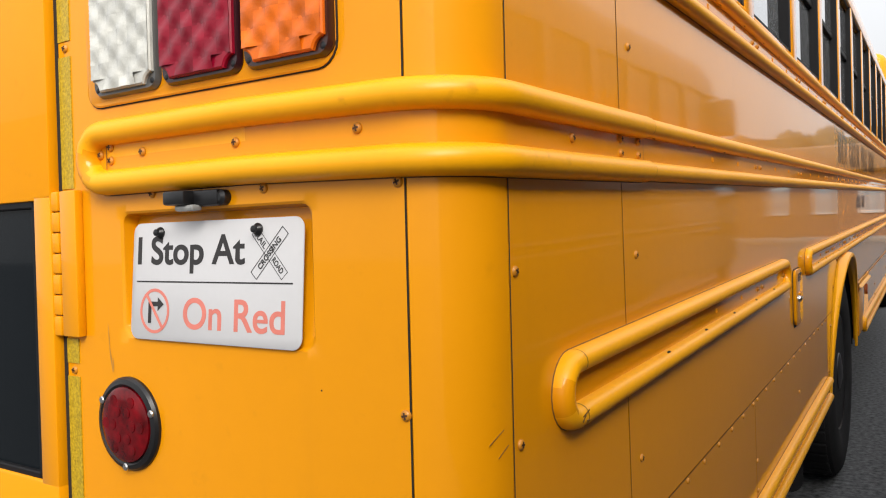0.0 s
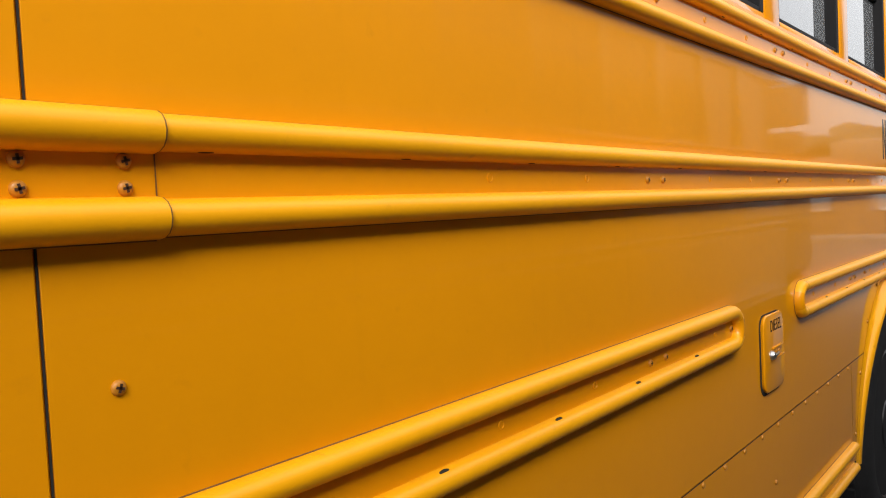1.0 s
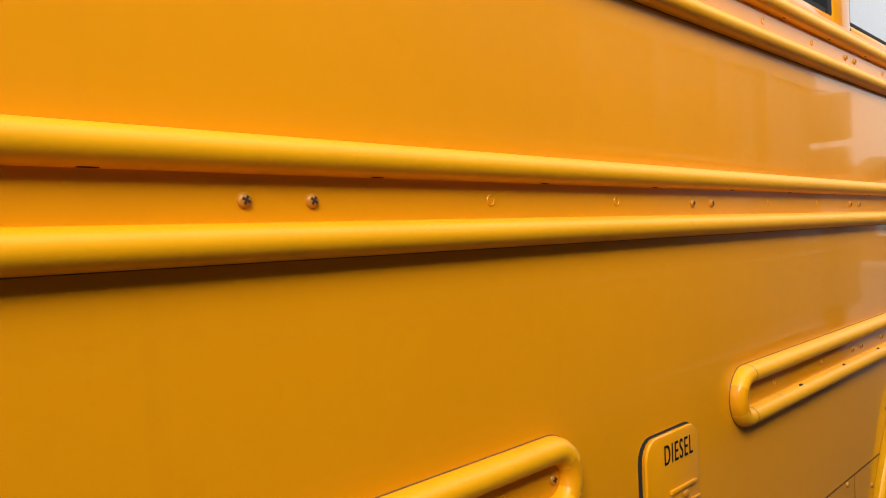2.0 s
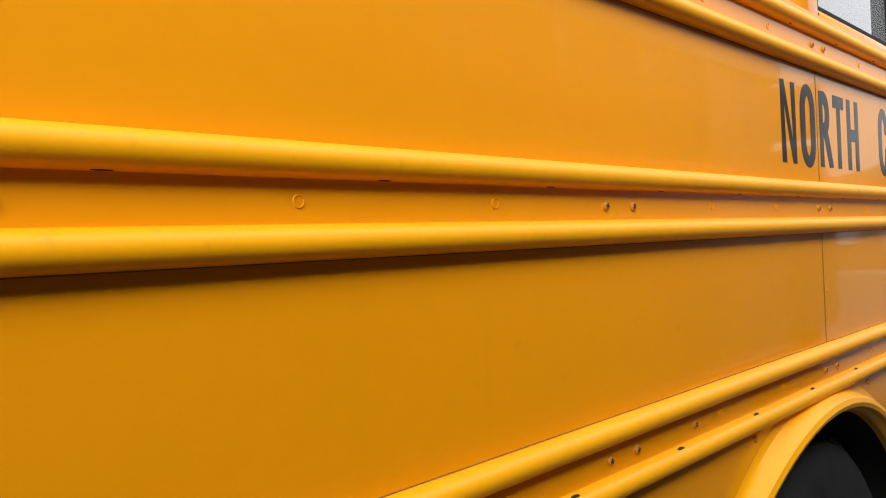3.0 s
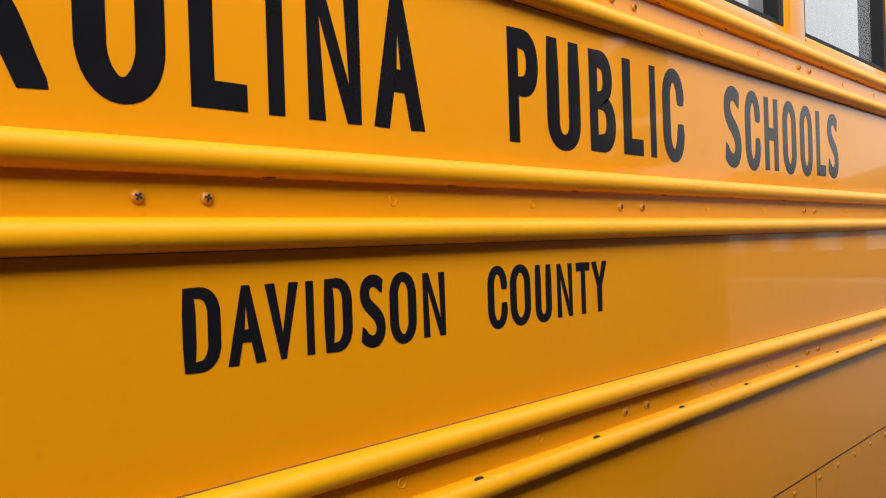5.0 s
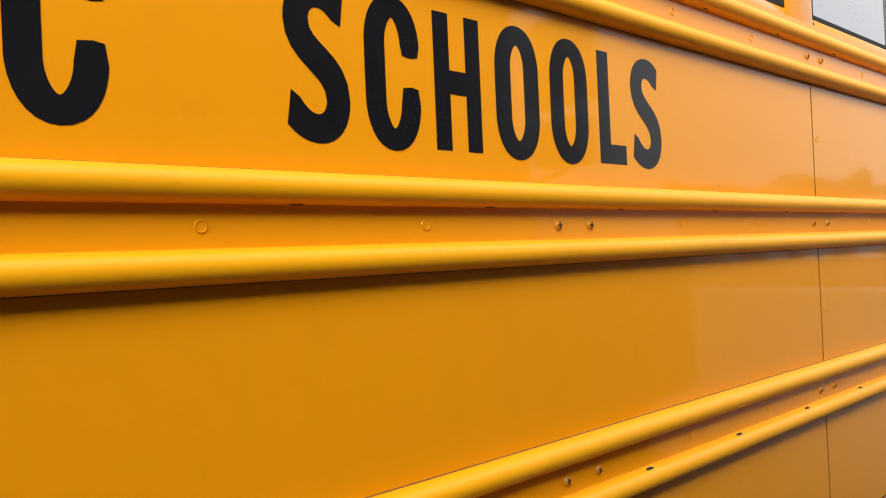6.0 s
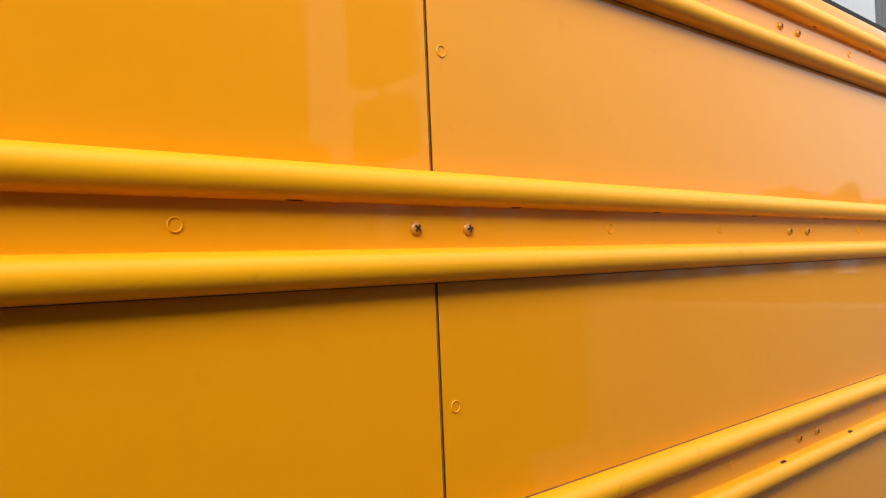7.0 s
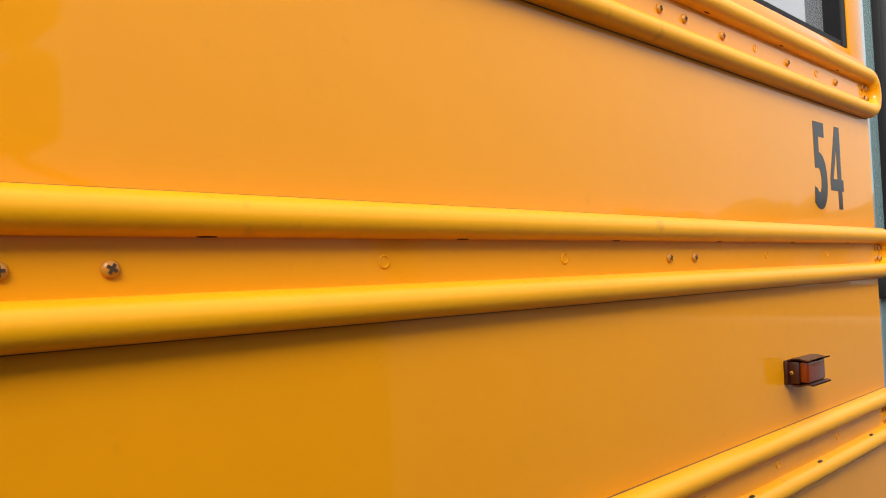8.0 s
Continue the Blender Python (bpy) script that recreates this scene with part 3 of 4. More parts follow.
WORDS = {
    "big": ("NORTH", (3.481, 3.552, 3.575, 3.649, 3.673, 3.746, 3.753, 3.820, 3.838, 3.914),
            "CAROLINA", (4.061, 4.131, 4.145, 4.224, 4.243, 4.316, 4.337, 4.410, 4.433, 4.491, 4.512, 4.532, 4.558, 4.627, 4.643, 4.719),
            "PUBLIC", (4.868, 4.930, 4.951, 5.025, 5.050, 5.117, 5.139, 5.198, 5.219, 5.239, 5.262, 5.331),
            "SCHOOLS", (5.487, 5.555, 5.577, 5.644, 5.665, 5.735, 5.760, 5.831, 5.856, 5.926, 5.950, 6.010, 6.026, 6.095),
            "54", (8.560, 8.620, 8.637, 8.700)),
    "small": ("DAVIDSON", (4.419, 4.454, 4.461, 4.501, 4.501, 4.539, 4.547, 4.557, 4.570, 4.604, 4.616, 4.649, 4.657, 4.695, 4.706, 4.742),
              "COUNTY", (4.817, 4.853, 4.860, 4.900, 4.911, 4.945, 4.958, 4.994, 5.003, 5.037, 5.041, 5.081)),
}
for size, (sheets, z0, z1, thick) in {"big": (upper, 1.5315, 1.680, (0.0072, 0.0042)), "small": (lower, 1.298, 1.3715, (0.0033, 0.0018))}.items():
    row = WORDS[size]
    for word, spans in zip(row[::2], row[1::2]):
        for char, a, b in zip(word, spans[::2], spans[1::2]):
            sheet = sheets[2 if b < 3.66 else 3 if b < 6.6 else 4]
            heavy = thick if word != "54" else (0.0060, 0.0040)
            if char == "4":
                figure_four(a, b, z0, z1, sheet)
                continue
            if char in "SRBP":
                heavy = (heavy[0] * 0.72, heavy[1] * 0.85)
            over = 0.0018 if char in "OCSU5" else 0.0
            lettering("letter", char, a, b, z0 - over, z1 + (over if char not in "U5" else 0), side(0, 0, 0.0002), VINYL, sheet, heavy, lift=0.0003)

# ---- windows ----
SILL, HEAD = 1.842, 2.432
posts = [(0.10, 0.752)] + [(P1 + PITCH * (k - 1) - 0.055, P1 + PITCH * (k - 1) + 0.060) for k in range(1, 11)] + [(8.779, FRONT)]
for a, b in posts:
    bm = bmesh.new()
    box(bm, (-0.055, a, 1.800), (-0.001, b, HEAD + 0.02), 0.004)
    part("window_post", bm, YELLOW, bus)
for k, ((_, a), (b, _)) in enumerate(zip(posts, posts[1:])):
    window = part("window", box(bmesh.new(), (-0.050, a - 0.002, 1.815), (-0.0025, b + 0.002, SILL), 0.003), YELLOW, bus, "bus window with black frame and tinted panes paled to suggest sky")
    bm = bmesh.new()
    for lo, hi in (((-0.075, a, SILL), (-0.0035, a + 0.010, HEAD)), ((-0.075, b - 0.026, SILL), (-0.0035, b, HEAD)),
                   ((-0.075, a, SILL), (-0.006, b, SILL + 0.012)), ((-0.075, a, HEAD - 0.014), (-0.010, b, HEAD)),
                   ((-0.075, a, 2.13), (-0.022, b, 2.155))):
        box(bm, lo, hi, 0.002, 1)
    part("window_frame", bm, GASKET, window)
    for z0, z1, x in ((SILL + 0.01, 2.14, -0.036), (2.14, HEAD - 0.01, -0.028)):
        bm = bmesh.new()
        box(bm, (x - 0.004, a + 0.01, z0), (x, b - 0.01, z1))
        part("pane", bm, PANE, window)
    piece("latch_notch", SLOT, side(a + 0.004, 1.828, -0.002) @ pose(0, 0, 0, 0, 0, 90), window)
bm = bmesh.new()
box(bm, (-0.06, 0.10, HEAD - 0.004), (0.004, FRONT, HEAD + 0.05), 0.01)
part("window_header", bm, YELLOW, bus)
bm = bmesh.new()
box(bm, (-2.40, 0.12, 1.80), (-0.09, FRONT - 0.05, 2.45))
part("cabin", bm, INTERIOR, bus, "dim grey cabin interior behind tinted panes")

# ---- wheel arch and rear wheel ----
LIP = [(0.690, 0.0004), (0.684, 0.0016), (0.676, 0.004), (0.669, 0.014), (0.666, 0.029), (0.660, 0.039), (0.651, 0.043), (0.643, 0.040),
       (0.640, 0.028), (0.634, 0.023), (0.630, 0.014), (0.632, -0.006)]
bm = bmesh.new()
a0 = math.asin((0.53 - ARCH_Z) / 0.66)
angles = [a0 + (math.pi - 2 * a0) * i / 48 for i in range(49)]
strip(bm, [[Vector((h * (0.12 + 0.88 * math.sin(a) ** 1.6) if h > 0.004 else h, ARCH_Y + r * math.cos(a), ARCH_Z + r * math.sin(a))) for r, h in LIP] for a in angles])
flare = part("wheel_arch", bm, LIT_YELLOW, bus, "rolled yellow wheel arch trim")
for i in range(10):
    a = a0 + (math.pi - 2 * a0) * (i + 0.5) / 10
    piece("rivet", RIVET, side(ARCH_Y + 0.712 * math.cos(a), ARCH_Z + 0.712 * math.sin(a), 0.0), flare)
bm = bmesh.new()
strip(bm, [[Vector((x, ARCH_Y + 0.66 * math.cos(a), ARCH_Z + 0.66 * math.sin(a))) for x in (-0.02, -0.72)] for a in angles])
part("wheel_well", bm, UNDERBODY, bus)
TYRE = [(0.29, 0.005), (0.31, 0.018), (0.36, 0.026), (0.42, 0.028), (0.465, 0.020), (0.492, 0.004), (0.502, -0.02), (0.504, -0.10),
        (0.504, -0.17), (0.502, -0.25), (0.492, -0.275), (0.42, -0.30), (0.29, -0.28)]


def wheel(y, x, out):
    turn = Matrix.Translation((x, y, 0.502)) @ Matrix.Rotation(radians(90 * out), 4, "Y")
    bm = bmesh.new()
    lathe(bm, TYRE, 64, turn)
    hub = part("wheel", lathe(bmesh.new(), [(0.06, -0.20), (0.10, -0.10), (0.105, -0.02), (0.09, 0.01), (0.04, 0.02)], 24, turn), BLACK, bus, "black steel disc wheel")
    part("tyre", bm, RUBBER, hub)
    part("rim", lathe(bmesh.new(), [(0.29, 0.004), (0.282, 0.010), (0.272, 0.002), (0.262, -0.05), (0.25, -0.11), (0.17, -0.135), (0.10, -0.12)], 48, turn), BLACK, hub)
    for i in range(44):  # tread blocks
        a = 2 * math.pi * i / 44
        piece("tread_block", TREAD, turn @ Matrix.Rotation(a, 4, "Z") @ Matrix.Translation((0.504, 0, -0.13)), hub)
    for i in range(10):
        a = 2 * math.pi * i / 10
        piece("wheel_nut", NUT, turn @ Matrix.Rotation(a, 4, "Z") @ Matrix.Translation((0.143, 0, -0.125)), hub)


TREAD = finish(box(bmesh.new(), (-0.006, -0.026, -0.12), (0.006, 0.026, 0.12), 0.003, 1), "tread_block", RUBBER)
NUT = finish(cylinder(bmesh.new(), 0.016, -0.005, 0.03, 6), "wheel_nut", BLACK)
wheel(ARCH_Y, -0.035, 1)
wheel(ARCH_Y, -2.355, -1)
wheel(10.35, -0.10, 1)
wheel(10.35, -2.34, -1)
bm = bmesh.new()
plate(bm, rounded(0.52, 0.52, 0.06), [(0, -0.004), (0, 0.004)], Matrix.Translation((-0.36, 2.86, 0.38)) @ pose(0, 0, 0, 90))
part("mud_flap", bm, RUBBER, bus, "black rubber mud flap behind the wheel")

# ---- fuel filler door ----
bm = bmesh.new()
plate(bm, rounded(0.150, 0.180, 0.028), [(0.002, -0.002), (0.0, 0.006), (0.0015, 0.0085), (0.004, 0.0095)], side(2.077, 1.051))
fuel = part("fuel_door", bm, YELLOW, bus, "yellow fuel filler door with a chrome latch")
plate(bm := bmesh.new(), rounded(0.158, 0.188, 0.03), [(0, -0.001), (0, 0.0012)], side(2.074, 1.049))
part("door_gap", bm, BLACK_GAP, fuel)
lettering("lettering", "DIESEL", 2.048, 2.130, 1.1000, 1.1270, side(0, 0, 0.0097), VINYL, fuel, (0.0003, 0.0), lift=0.0004, spacing=1.2, split=True)
bm = bmesh.new()
lathe(bm, [(0.011, 0), (0.011, 0.003), (0.008, 0.009), (0.003, 0.011)], 18, side(2.048, 1.046, 0.0095))
box(bm, (0.0, -0.0035, 0.004), (0.032, 0.0035, 0.011), 0.0025, 2, side(2.048, 1.044, 0.0095) @ pose(0, 0, 0, 0, 0, 8))
part("latch", bm, STEEL, fuel, "chrome quarter-turn latch")
bm = bmesh.new()
box(bm, (0, -0.003, -0.001), (0.075, 0.003, 0.0035), 0.0015, 2, side(2.060, 1.0605, 0.0095))
box(bm, (0, -0.002, -0.001), (0.070, 0.002, 0.0025), 0.0012, 2, side(2.076, 1.036, 0.0095))
part("pressing", bm, YELLOW, fuel)
piece("rivet", RIVET, side(2.104, 1.049, 0.0095), fuel)

# ---- access door ahead of the wheel ----
bm = bmesh.new()
box(bm, (-0.012, 4.405, 0.555), (0.003, 5.176, SEAM - 0.004), 0.003)
hatch = part("access_door", bm, YELLOW, bus, "yellow hinged access door in the skirt")
bm = bmesh.new()
prof = [(0.003, 0.028), (0.005, 0.028), (0.008, 0.006), (0.022, -0.004), (0.022, -0.008), (0.006, 0.001), (0.003, 0.0)]
strip(bm, [[Vector((x, y, 0.842 + z)) for x, z in prof + prof[:1]] for y in (4.40, 4.41, 5.17, 5.18)])
lip = part("hinge_lip", bm, LIT_YELLOW, hatch)
for i in range(9):
    piece("rivet", RIVET, side(4.43 + 0.09 * i, 0.861, 0.005), hatch)
bm = bmesh.new()
cylinder(bm, 0.006, 0, 0.72, 12, Matrix.Translation((0.012, 4.43, 0.836)) @ pose(0, 0, 0, -90))
part("hinge_pin", bm, STEEL, hatch)
bm = bmesh.new()
plate(bm, [(0.022 * math.cos(a), 0.034 * math.sin(a)) for a in (2 * math.pi * i / 24 for i in range(24))], [(0, 0), (0, 0.005), (0.003, 0.009)], side(5.02, 0.768, 0.003))
part("reflector", bm, ORANGE_DISC, hatch, "orange oval reflector")

# ---- amber marker lamp ----
bm = bmesh.new()
box(bm, (-0.001, 8.392, 1.2545), (0.006, 8.475, 1.2915), 0.002)
marker = part("marker_light", bm, MARKER_BASE, bus, "small dark amber side marker light")
bm = bmesh.new()
box(bm, (0.005, 8.396, 1.2560), (0.022, 8.471, 1.2900), 0.003, 2)
for z, up in ((1.2905, 1), (1.2575, -1)):  # shade fins, rising off the base and curling out at the tip
    fin = [(0.004, -0.001), (0.012, 0.0022), (0.022, 0.0024), (0.029, 0.0006), (0.035, -0.0004), (0.040, 0.0010)]
    strip(bm, [[Vector((x, y, z + up * (h + d))) for x, h in fin] for y, d in ((8.396, 0.0), (8.396, 0.0022), (8.471, 0.0022), (8.471, 0.0))], closed=True)
part("shade", bm, MARKER_BASE, marker)
bm = bmesh.new()
box(bm, (0.020, 8.399, 1.2575), (0.034, 8.468, 1.2905), 0.004, 3)
part("lens", bm, MARKER_LENS, marker)
screws(marker, [Matrix.Translation((0.010, 8.3965, 1.273)) @ pose(0, 0, 0, 90) @ Matrix.Scale(0.5, 4)])

# ---- rear of the bus ----
def rear_sheet(x0, x1, z0, z1, h=0.0, depth=0.014, r=0.003):
    bm = bmesh.new()
    m = rear((x0 + x1) / 2, (z0 + z1) / 2, h)
    plate(bm, rounded(x1 - x0, z1 - z0, r, 3), [(0, -depth), (0, -0.0012), (0.0014, 0)], m)
    return bm


DOOR_X = -0.676
REC = (-0.541, -0.198, 1.219, 1.388)  # recess for the plate
# rear sheet with a hole for the recess
bm = bmesh.new()
cx, cz = (REC[0] + REC[1]) / 2, (REC[2] + REC[3]) / 2 - 1.45
hw, hh, rim = (REC[1] - REC[0]) / 2, (REC[3] - REC[2]) / 2, 0.012
m = rear(0, 1.45)
edge, ring, soft, wall = [], [], [], []
for i, (x, y) in enumerate(rounded(2 * hw, 2 * hh, 0.014, 4)):
    k = i % 5
    sx, sy = (1 if x > 0 else -1), (1 if y > 0 else -1)
    flat = k <= 2 if (i // 5) % 2 == 0 else k >= 2
    tall = k >= 2 if (i // 5) % 2 == 0 else k <= 2
    edge.append(m @ Vector((cx + (sx * (hw + rim) if flat else x), cz + (sy * (hh + rim) if tall else y), 0)))
    ring.append(m @ Vector((cx + x, cz + y, 0)))
    soft.append(m @ Vector((cx + x - sx * 0.003, cz + y - sy * 0.003, -0.0025)))
    top = (y + hh) / (2 * hh)
    wall.append(m @ Vector((cx + x - sx * 0.006, cz + y - sy * 0.006, -0.005 - 0.018 * top)))
rows = [[bm.verts.new(p) for p in row] for row in (edge, ring, soft, wall)]
for a, b in zip(rows, rows[1:]):
    for i in range(len(a)):
        j = (i + 1) % len(a)
        bm.faces.new((a[i], a[j], b[j], b[i]))
bm.faces.new(rows[-1])
x0, x1, z0, z1 = DOOR_X + 0.004, -0.0725, 0.55 - 1.45, 2.6 - 1.45
for lo, hi in (((x0, z0), (x1, cz - hh - rim)), ((x0, cz + hh + rim), (x1, z1)), ((x0, cz - hh - rim), (cx - hw - rim, cz + hh + rim)), ((cx + hw + rim, cz - hh - rim), (x1, cz + hh + rim))):
    bm.faces.new([bm.verts.new(m @ Vector((x, y, 0))) for x, y in ((lo[0], lo[1]), (hi[0], lo[1]), (hi[0], hi[1]), (lo[0], hi[1]))])
rear_panel = part("rear_panel", bm, YELLOW, bus, "yellow rear panel with a recess for the plate")
part("rear_panel", rear_sheet(-2.36, -1.74, 0.55, 2.6), YELLOW, bus)
bm = bmesh.new()
box(bm, (-2.44, 0.075, 0.56), (-0.08, 0.09, 2.6))
part("rear_backing", bm, UNDERBODY, bus)
part("rear_panel", rear_sheet(-2.44, -0.0735, 2.595, 2.98), YELLOW, bus)
screws(rear_panel, [rear(x, z) for x, z in ((-0.271, 1.405), (-0.472, 1.409))])

# grime runs and a chip in the paint
for x, z, dx, dz, w in ((-0.575, 1.238, 0.003, -0.040, 0.0011), (-0.573, 1.206, 0.006, -0.036, 0.0018), (-0.566, 1.190, 0.001, -0.020, 0.0014)):
    bm = bmesh.new()
    strip(bm, [[rear(x + dx * t + k * w * math.sin(math.pi * (0.08 + 0.84 * t)), z + dz * t, 0.0004) @ Vector((0, 0, 0)) for k in (-1, 1)] for t in (i / 6 for i in range(7))])
    part("grime_run", bm, GRIME, rear_panel)
bm = bmesh.new()
lathe(bm, [(0.0013, -0.0002), (0.0011, 0.0003), (0.0004, 0.0004)], 7, rear(-0.191, 1.177))
part("paint_chip", bm, BLACK_GAP, rear_panel)

# sign plate in the recess
PL = REAR @ Matrix.Translation((-0.5205, 1.2195 - 1.45, 0.0030)) @ pose(0, 0, 0, -4.2)
bm = bmesh.new()
plate(bm, [(x + 0.1525, y + 0.076) for x, y in rounded(0.305, 0.152, 0.014)], [(0, 0), (0, 0.0010), (0.0006, 0.0014)], PL)
sign = part("sign_plate", bm, WHITE_SIGN, bus, "white aluminium plate reading I Stop At railroad crossing, no right turn On Red")
PT = PL @ Matrix.Translation((0, 0, 0.0015))
lettering("lettering", "I Stop At", 0.0105, 0.2120, 0.0860, 0.1345, PT, SIGN_BLACK, sign, (0.0012, 0.0010), 0.0003, split=True)
lettering("lettering", "On Red", 0.1040, 0.2790, 0.0165, 0.0560, PT, SIGN_RED, sign, (0.0007, 0.0006), 0.0003, label="faded red letters", split=True)
bm = bmesh.new()
box(bm, (0.010, 0.0745, 0), (0.290, 0.0763, 0.0003), m=PT)
part("rule", bm, SIGN_BLACK, sign)
bm = bmesh.new()
cc = Vector((0.0480, 0.0375))
ringo = [(0.0290, 0.0), (0.0290, 0.0004), (0.0250, 0.0004), (0.0250, 0.0)]
strip(bm, [[PT @ Vector((cc.x + r * math.cos(a), cc.y + r * math.sin(a), h)) for r, h in ringo] for a in (2 * math.pi * i / 40 for i in range(41))])
box(bm, (-0.027, -0.0021, 0.0006), (0.027, 0.0021, 0.0009), m=PT @ Matrix.Translation((cc.x, cc.y, 0)) @ pose(0, 0, 0, 0, 0, -52))
part("prohibition_ring", bm, SIGN_RED, sign)
bm = bmesh.new()
box(bm, (-0.0125, -0.016, 0), (-0.0065, 0.0100, 0.0004), m=PT @ Matrix.Translation((cc.x, cc.y, 0)))
box(bm, (-0.0125, 0.0060, 0), (0.0060, 0.0120, 0.0004), m=PT @ Matrix.Translation((cc.x, cc.y, 0)))
bm.faces.new([bm.verts.new(PT @ Vector((cc.x + x, cc.y + y, 0.0004))) for x, y in ((0.0060, 0.0180), (0.0060, 0.0000), (0.0180, 0.0090))])
part("arrow", bm, SIGN_BLACK, sign)
bm = bmesh.new()
for turn in (47, -47):  # the two outlined boards of the crossing mark
    mm = PT @ Matrix.Translation((0.2520, 0.1105, 0.0 if turn < 0 else 0.0003)) @ pose(0, 0, 0, 0, 0, turn)
    L, W, t = 0.0365, 0.0066, 0.0007
    for lo, hi in (((-L, -W), (L, -W + t)), ((-L, W - t), (L, W)), ((-L, -W), (-L + t, W)), ((L - t, -W), (L, W))):
        box(bm, (*lo, 0), (*hi, 0.0003), m=mm)
part("crossing_mark", bm, SIGN_BLACK, sign)
lettering("lettering", "CROSSING", -0.024, 0.024, -0.0036, 0.0036, PT @ Matrix.Translation((0.2520, 0.1105, 0.0004)) @ pose(0, 0, 0, 0, 0, 47), SIGN_BLACK, sign, (0.0002, 0.0002), 0.0002, split=True)
for word, a, b in (("RAIL", -0.031, -0.009), ("ROAD", 0.009, 0.031)):
    lettering("lettering", word, a, b, -0.0036, 0.0036, PT @ Matrix.Translation((0.2520, 0.1105, 0.0001)) @ pose(0, 0, 0, 0, 0, -47), SIGN_BLACK, sign, (0.0002, 0.0002), 0.0002, split=True)
for x in (0.0560, 0.2330):
    bm = bmesh.new()
    lathe(bm, [(0.0075, 0), (0.0078, 0.002), (0.006, 0.0045), (0.0045, 0.006), (0.0042, 0.009), (0.002, 0.0098)], 18, PT @ Matrix.Translation((x, 0.1385, 0)))
    part("bolt", bm, BLACK, sign, "black plastic bolt")

# plate lamp
LAMP = rear(-0.370, 1.398) @ Matrix.Scale(0.78, 4)
bm = bmesh.new()
box(bm, (-0.055, -0.013, 0.0), (0.045, 0.012, 0.018), 0.004, 2, LAMP)
box(bm, (-0.058, -0.010, 0.012), (-0.008, 0.012, 0.038), 0.004, 2, LAMP)
lathe(bm, [(0.012, 0), (0.012, 0.012), (0.006, 0.016)], 16, LAMP @ Matrix.Translation((0.045, -0.0005, 0)))
lamp = part("plate_light", bm, BLACK, bus, "black plate light over the sign")
bm = bmesh.new()
box(bm, (-0.040, -0.020, 0.010), (0.004, -0.010, 0.030), 0.004, 2, LAMP)
part("lens", bm, LAMP_GLASS, lamp)

# three rectangular tail lamps
bm = bmesh.new()
plate(bm, rounded(0.4485, 0.2115, 0.029), [(0, -0.001), (0, 0.0016), (0.001, 0.0022)], rear(-0.378, 1.635))
part("lamp_gasket", bm, BLACK_GAP, bus)
bm = bmesh.new()
plate(bm, rounded(0.446, 0.209, 0.028), [(0, -0.001), (0, 0.003), (0.002, 0.0045)], rear(-0.378, 1.635))
part("lamp_plate", bm, YELLOW, bus)


def tail_lamp(x0, x1, lens_mat, label, bezel_mat):
    w, h = x1 - x0, 0.166
    m = rear((x0 + x1) / 2 + 0.017, 1.6230, -0.0035)
    bm = bmesh.new()
    plate(bm, rounded(w, h, 0.016), [(0.001, -0.002), (0, 0.010), (0.003, 0.016)], m)
    body = part("tail_light", bm, bezel_mat, bus, label)
    bm = bmesh.new()
    hw, hh, cut = w / 2 - 0.006, h / 2 - 0.007, 0.018
    notch = []
    for sx, sz, swap in ((1, 1, 0), (-1, 1, 1), (-1, -1, 0), (1, -1, 1)):  # lens outline with a scalloped corner round each screw
        arc = [(sx * (hw + 0.003 - cut * math.cos(a)), sz * (hh + 0.003 - cut * math.sin(a))) for a in (math.pi / 2 * i / 5 for i in range(6))]
        arc = [(max(-hw, min(hw, x)), max(-hh, min(hh, z))) for x, z in arc]
        notch += arc if swap else arc[::-1]
    plate(bm, notch, [(0, 0.004), (0, 0.0200), (0.002, 0.0220)], m)
    lens = part("lens", bm, lens_mat, body)
    cw, ch = (w - 0.014) / 3, (h - 0.046) / 3
    cells = [(cw / 2, ch / 2, (i - 2.5) * cw / 2, (j - 2.5) * ch / 2) for i in range(6) for j in range(6)]
    cells += [(cw * 0.8, 0.0145, i * cw * 0.4, j * (1.5 * ch + 0.0073)) for i in (-1, 1) for j in (-1, 1)]
    for sw, sh, px, pz in cells:  # moulded lattice: facets lean up and down by turns, with fine swept ribs
        grid = []
        for a in range(10):
            row = []
            for b in range(10):
                x, z = px + (a / 9 - 0.5) * sw, pz + (b / 9 - 0.5) * sh
                wave = math.sin(2 * math.pi * x / cw) * math.cos(2 * math.pi * z / ch)
                rib = 0.00022 * math.sin(math.hypot(x - px - sw / 2, z - pz + sh / 2) * 2600)
                row.append(m @ Vector((x, z, 0.0238 + 0.0019 * wave + rib)))
            grid.append(row)
        bm = bmesh.new()
        strip(bm, grid)
        part("prism", bm, lens_mat, body)
    for sx in (-1, 1):
        for sz in (-1, 1):
            piece("lamp_screw", LAMP_SCREW, m @ Matrix.Translation((sx * (w / 2 - 0.010), sz * (h / 2 - 0.011), 0.0158)), body)


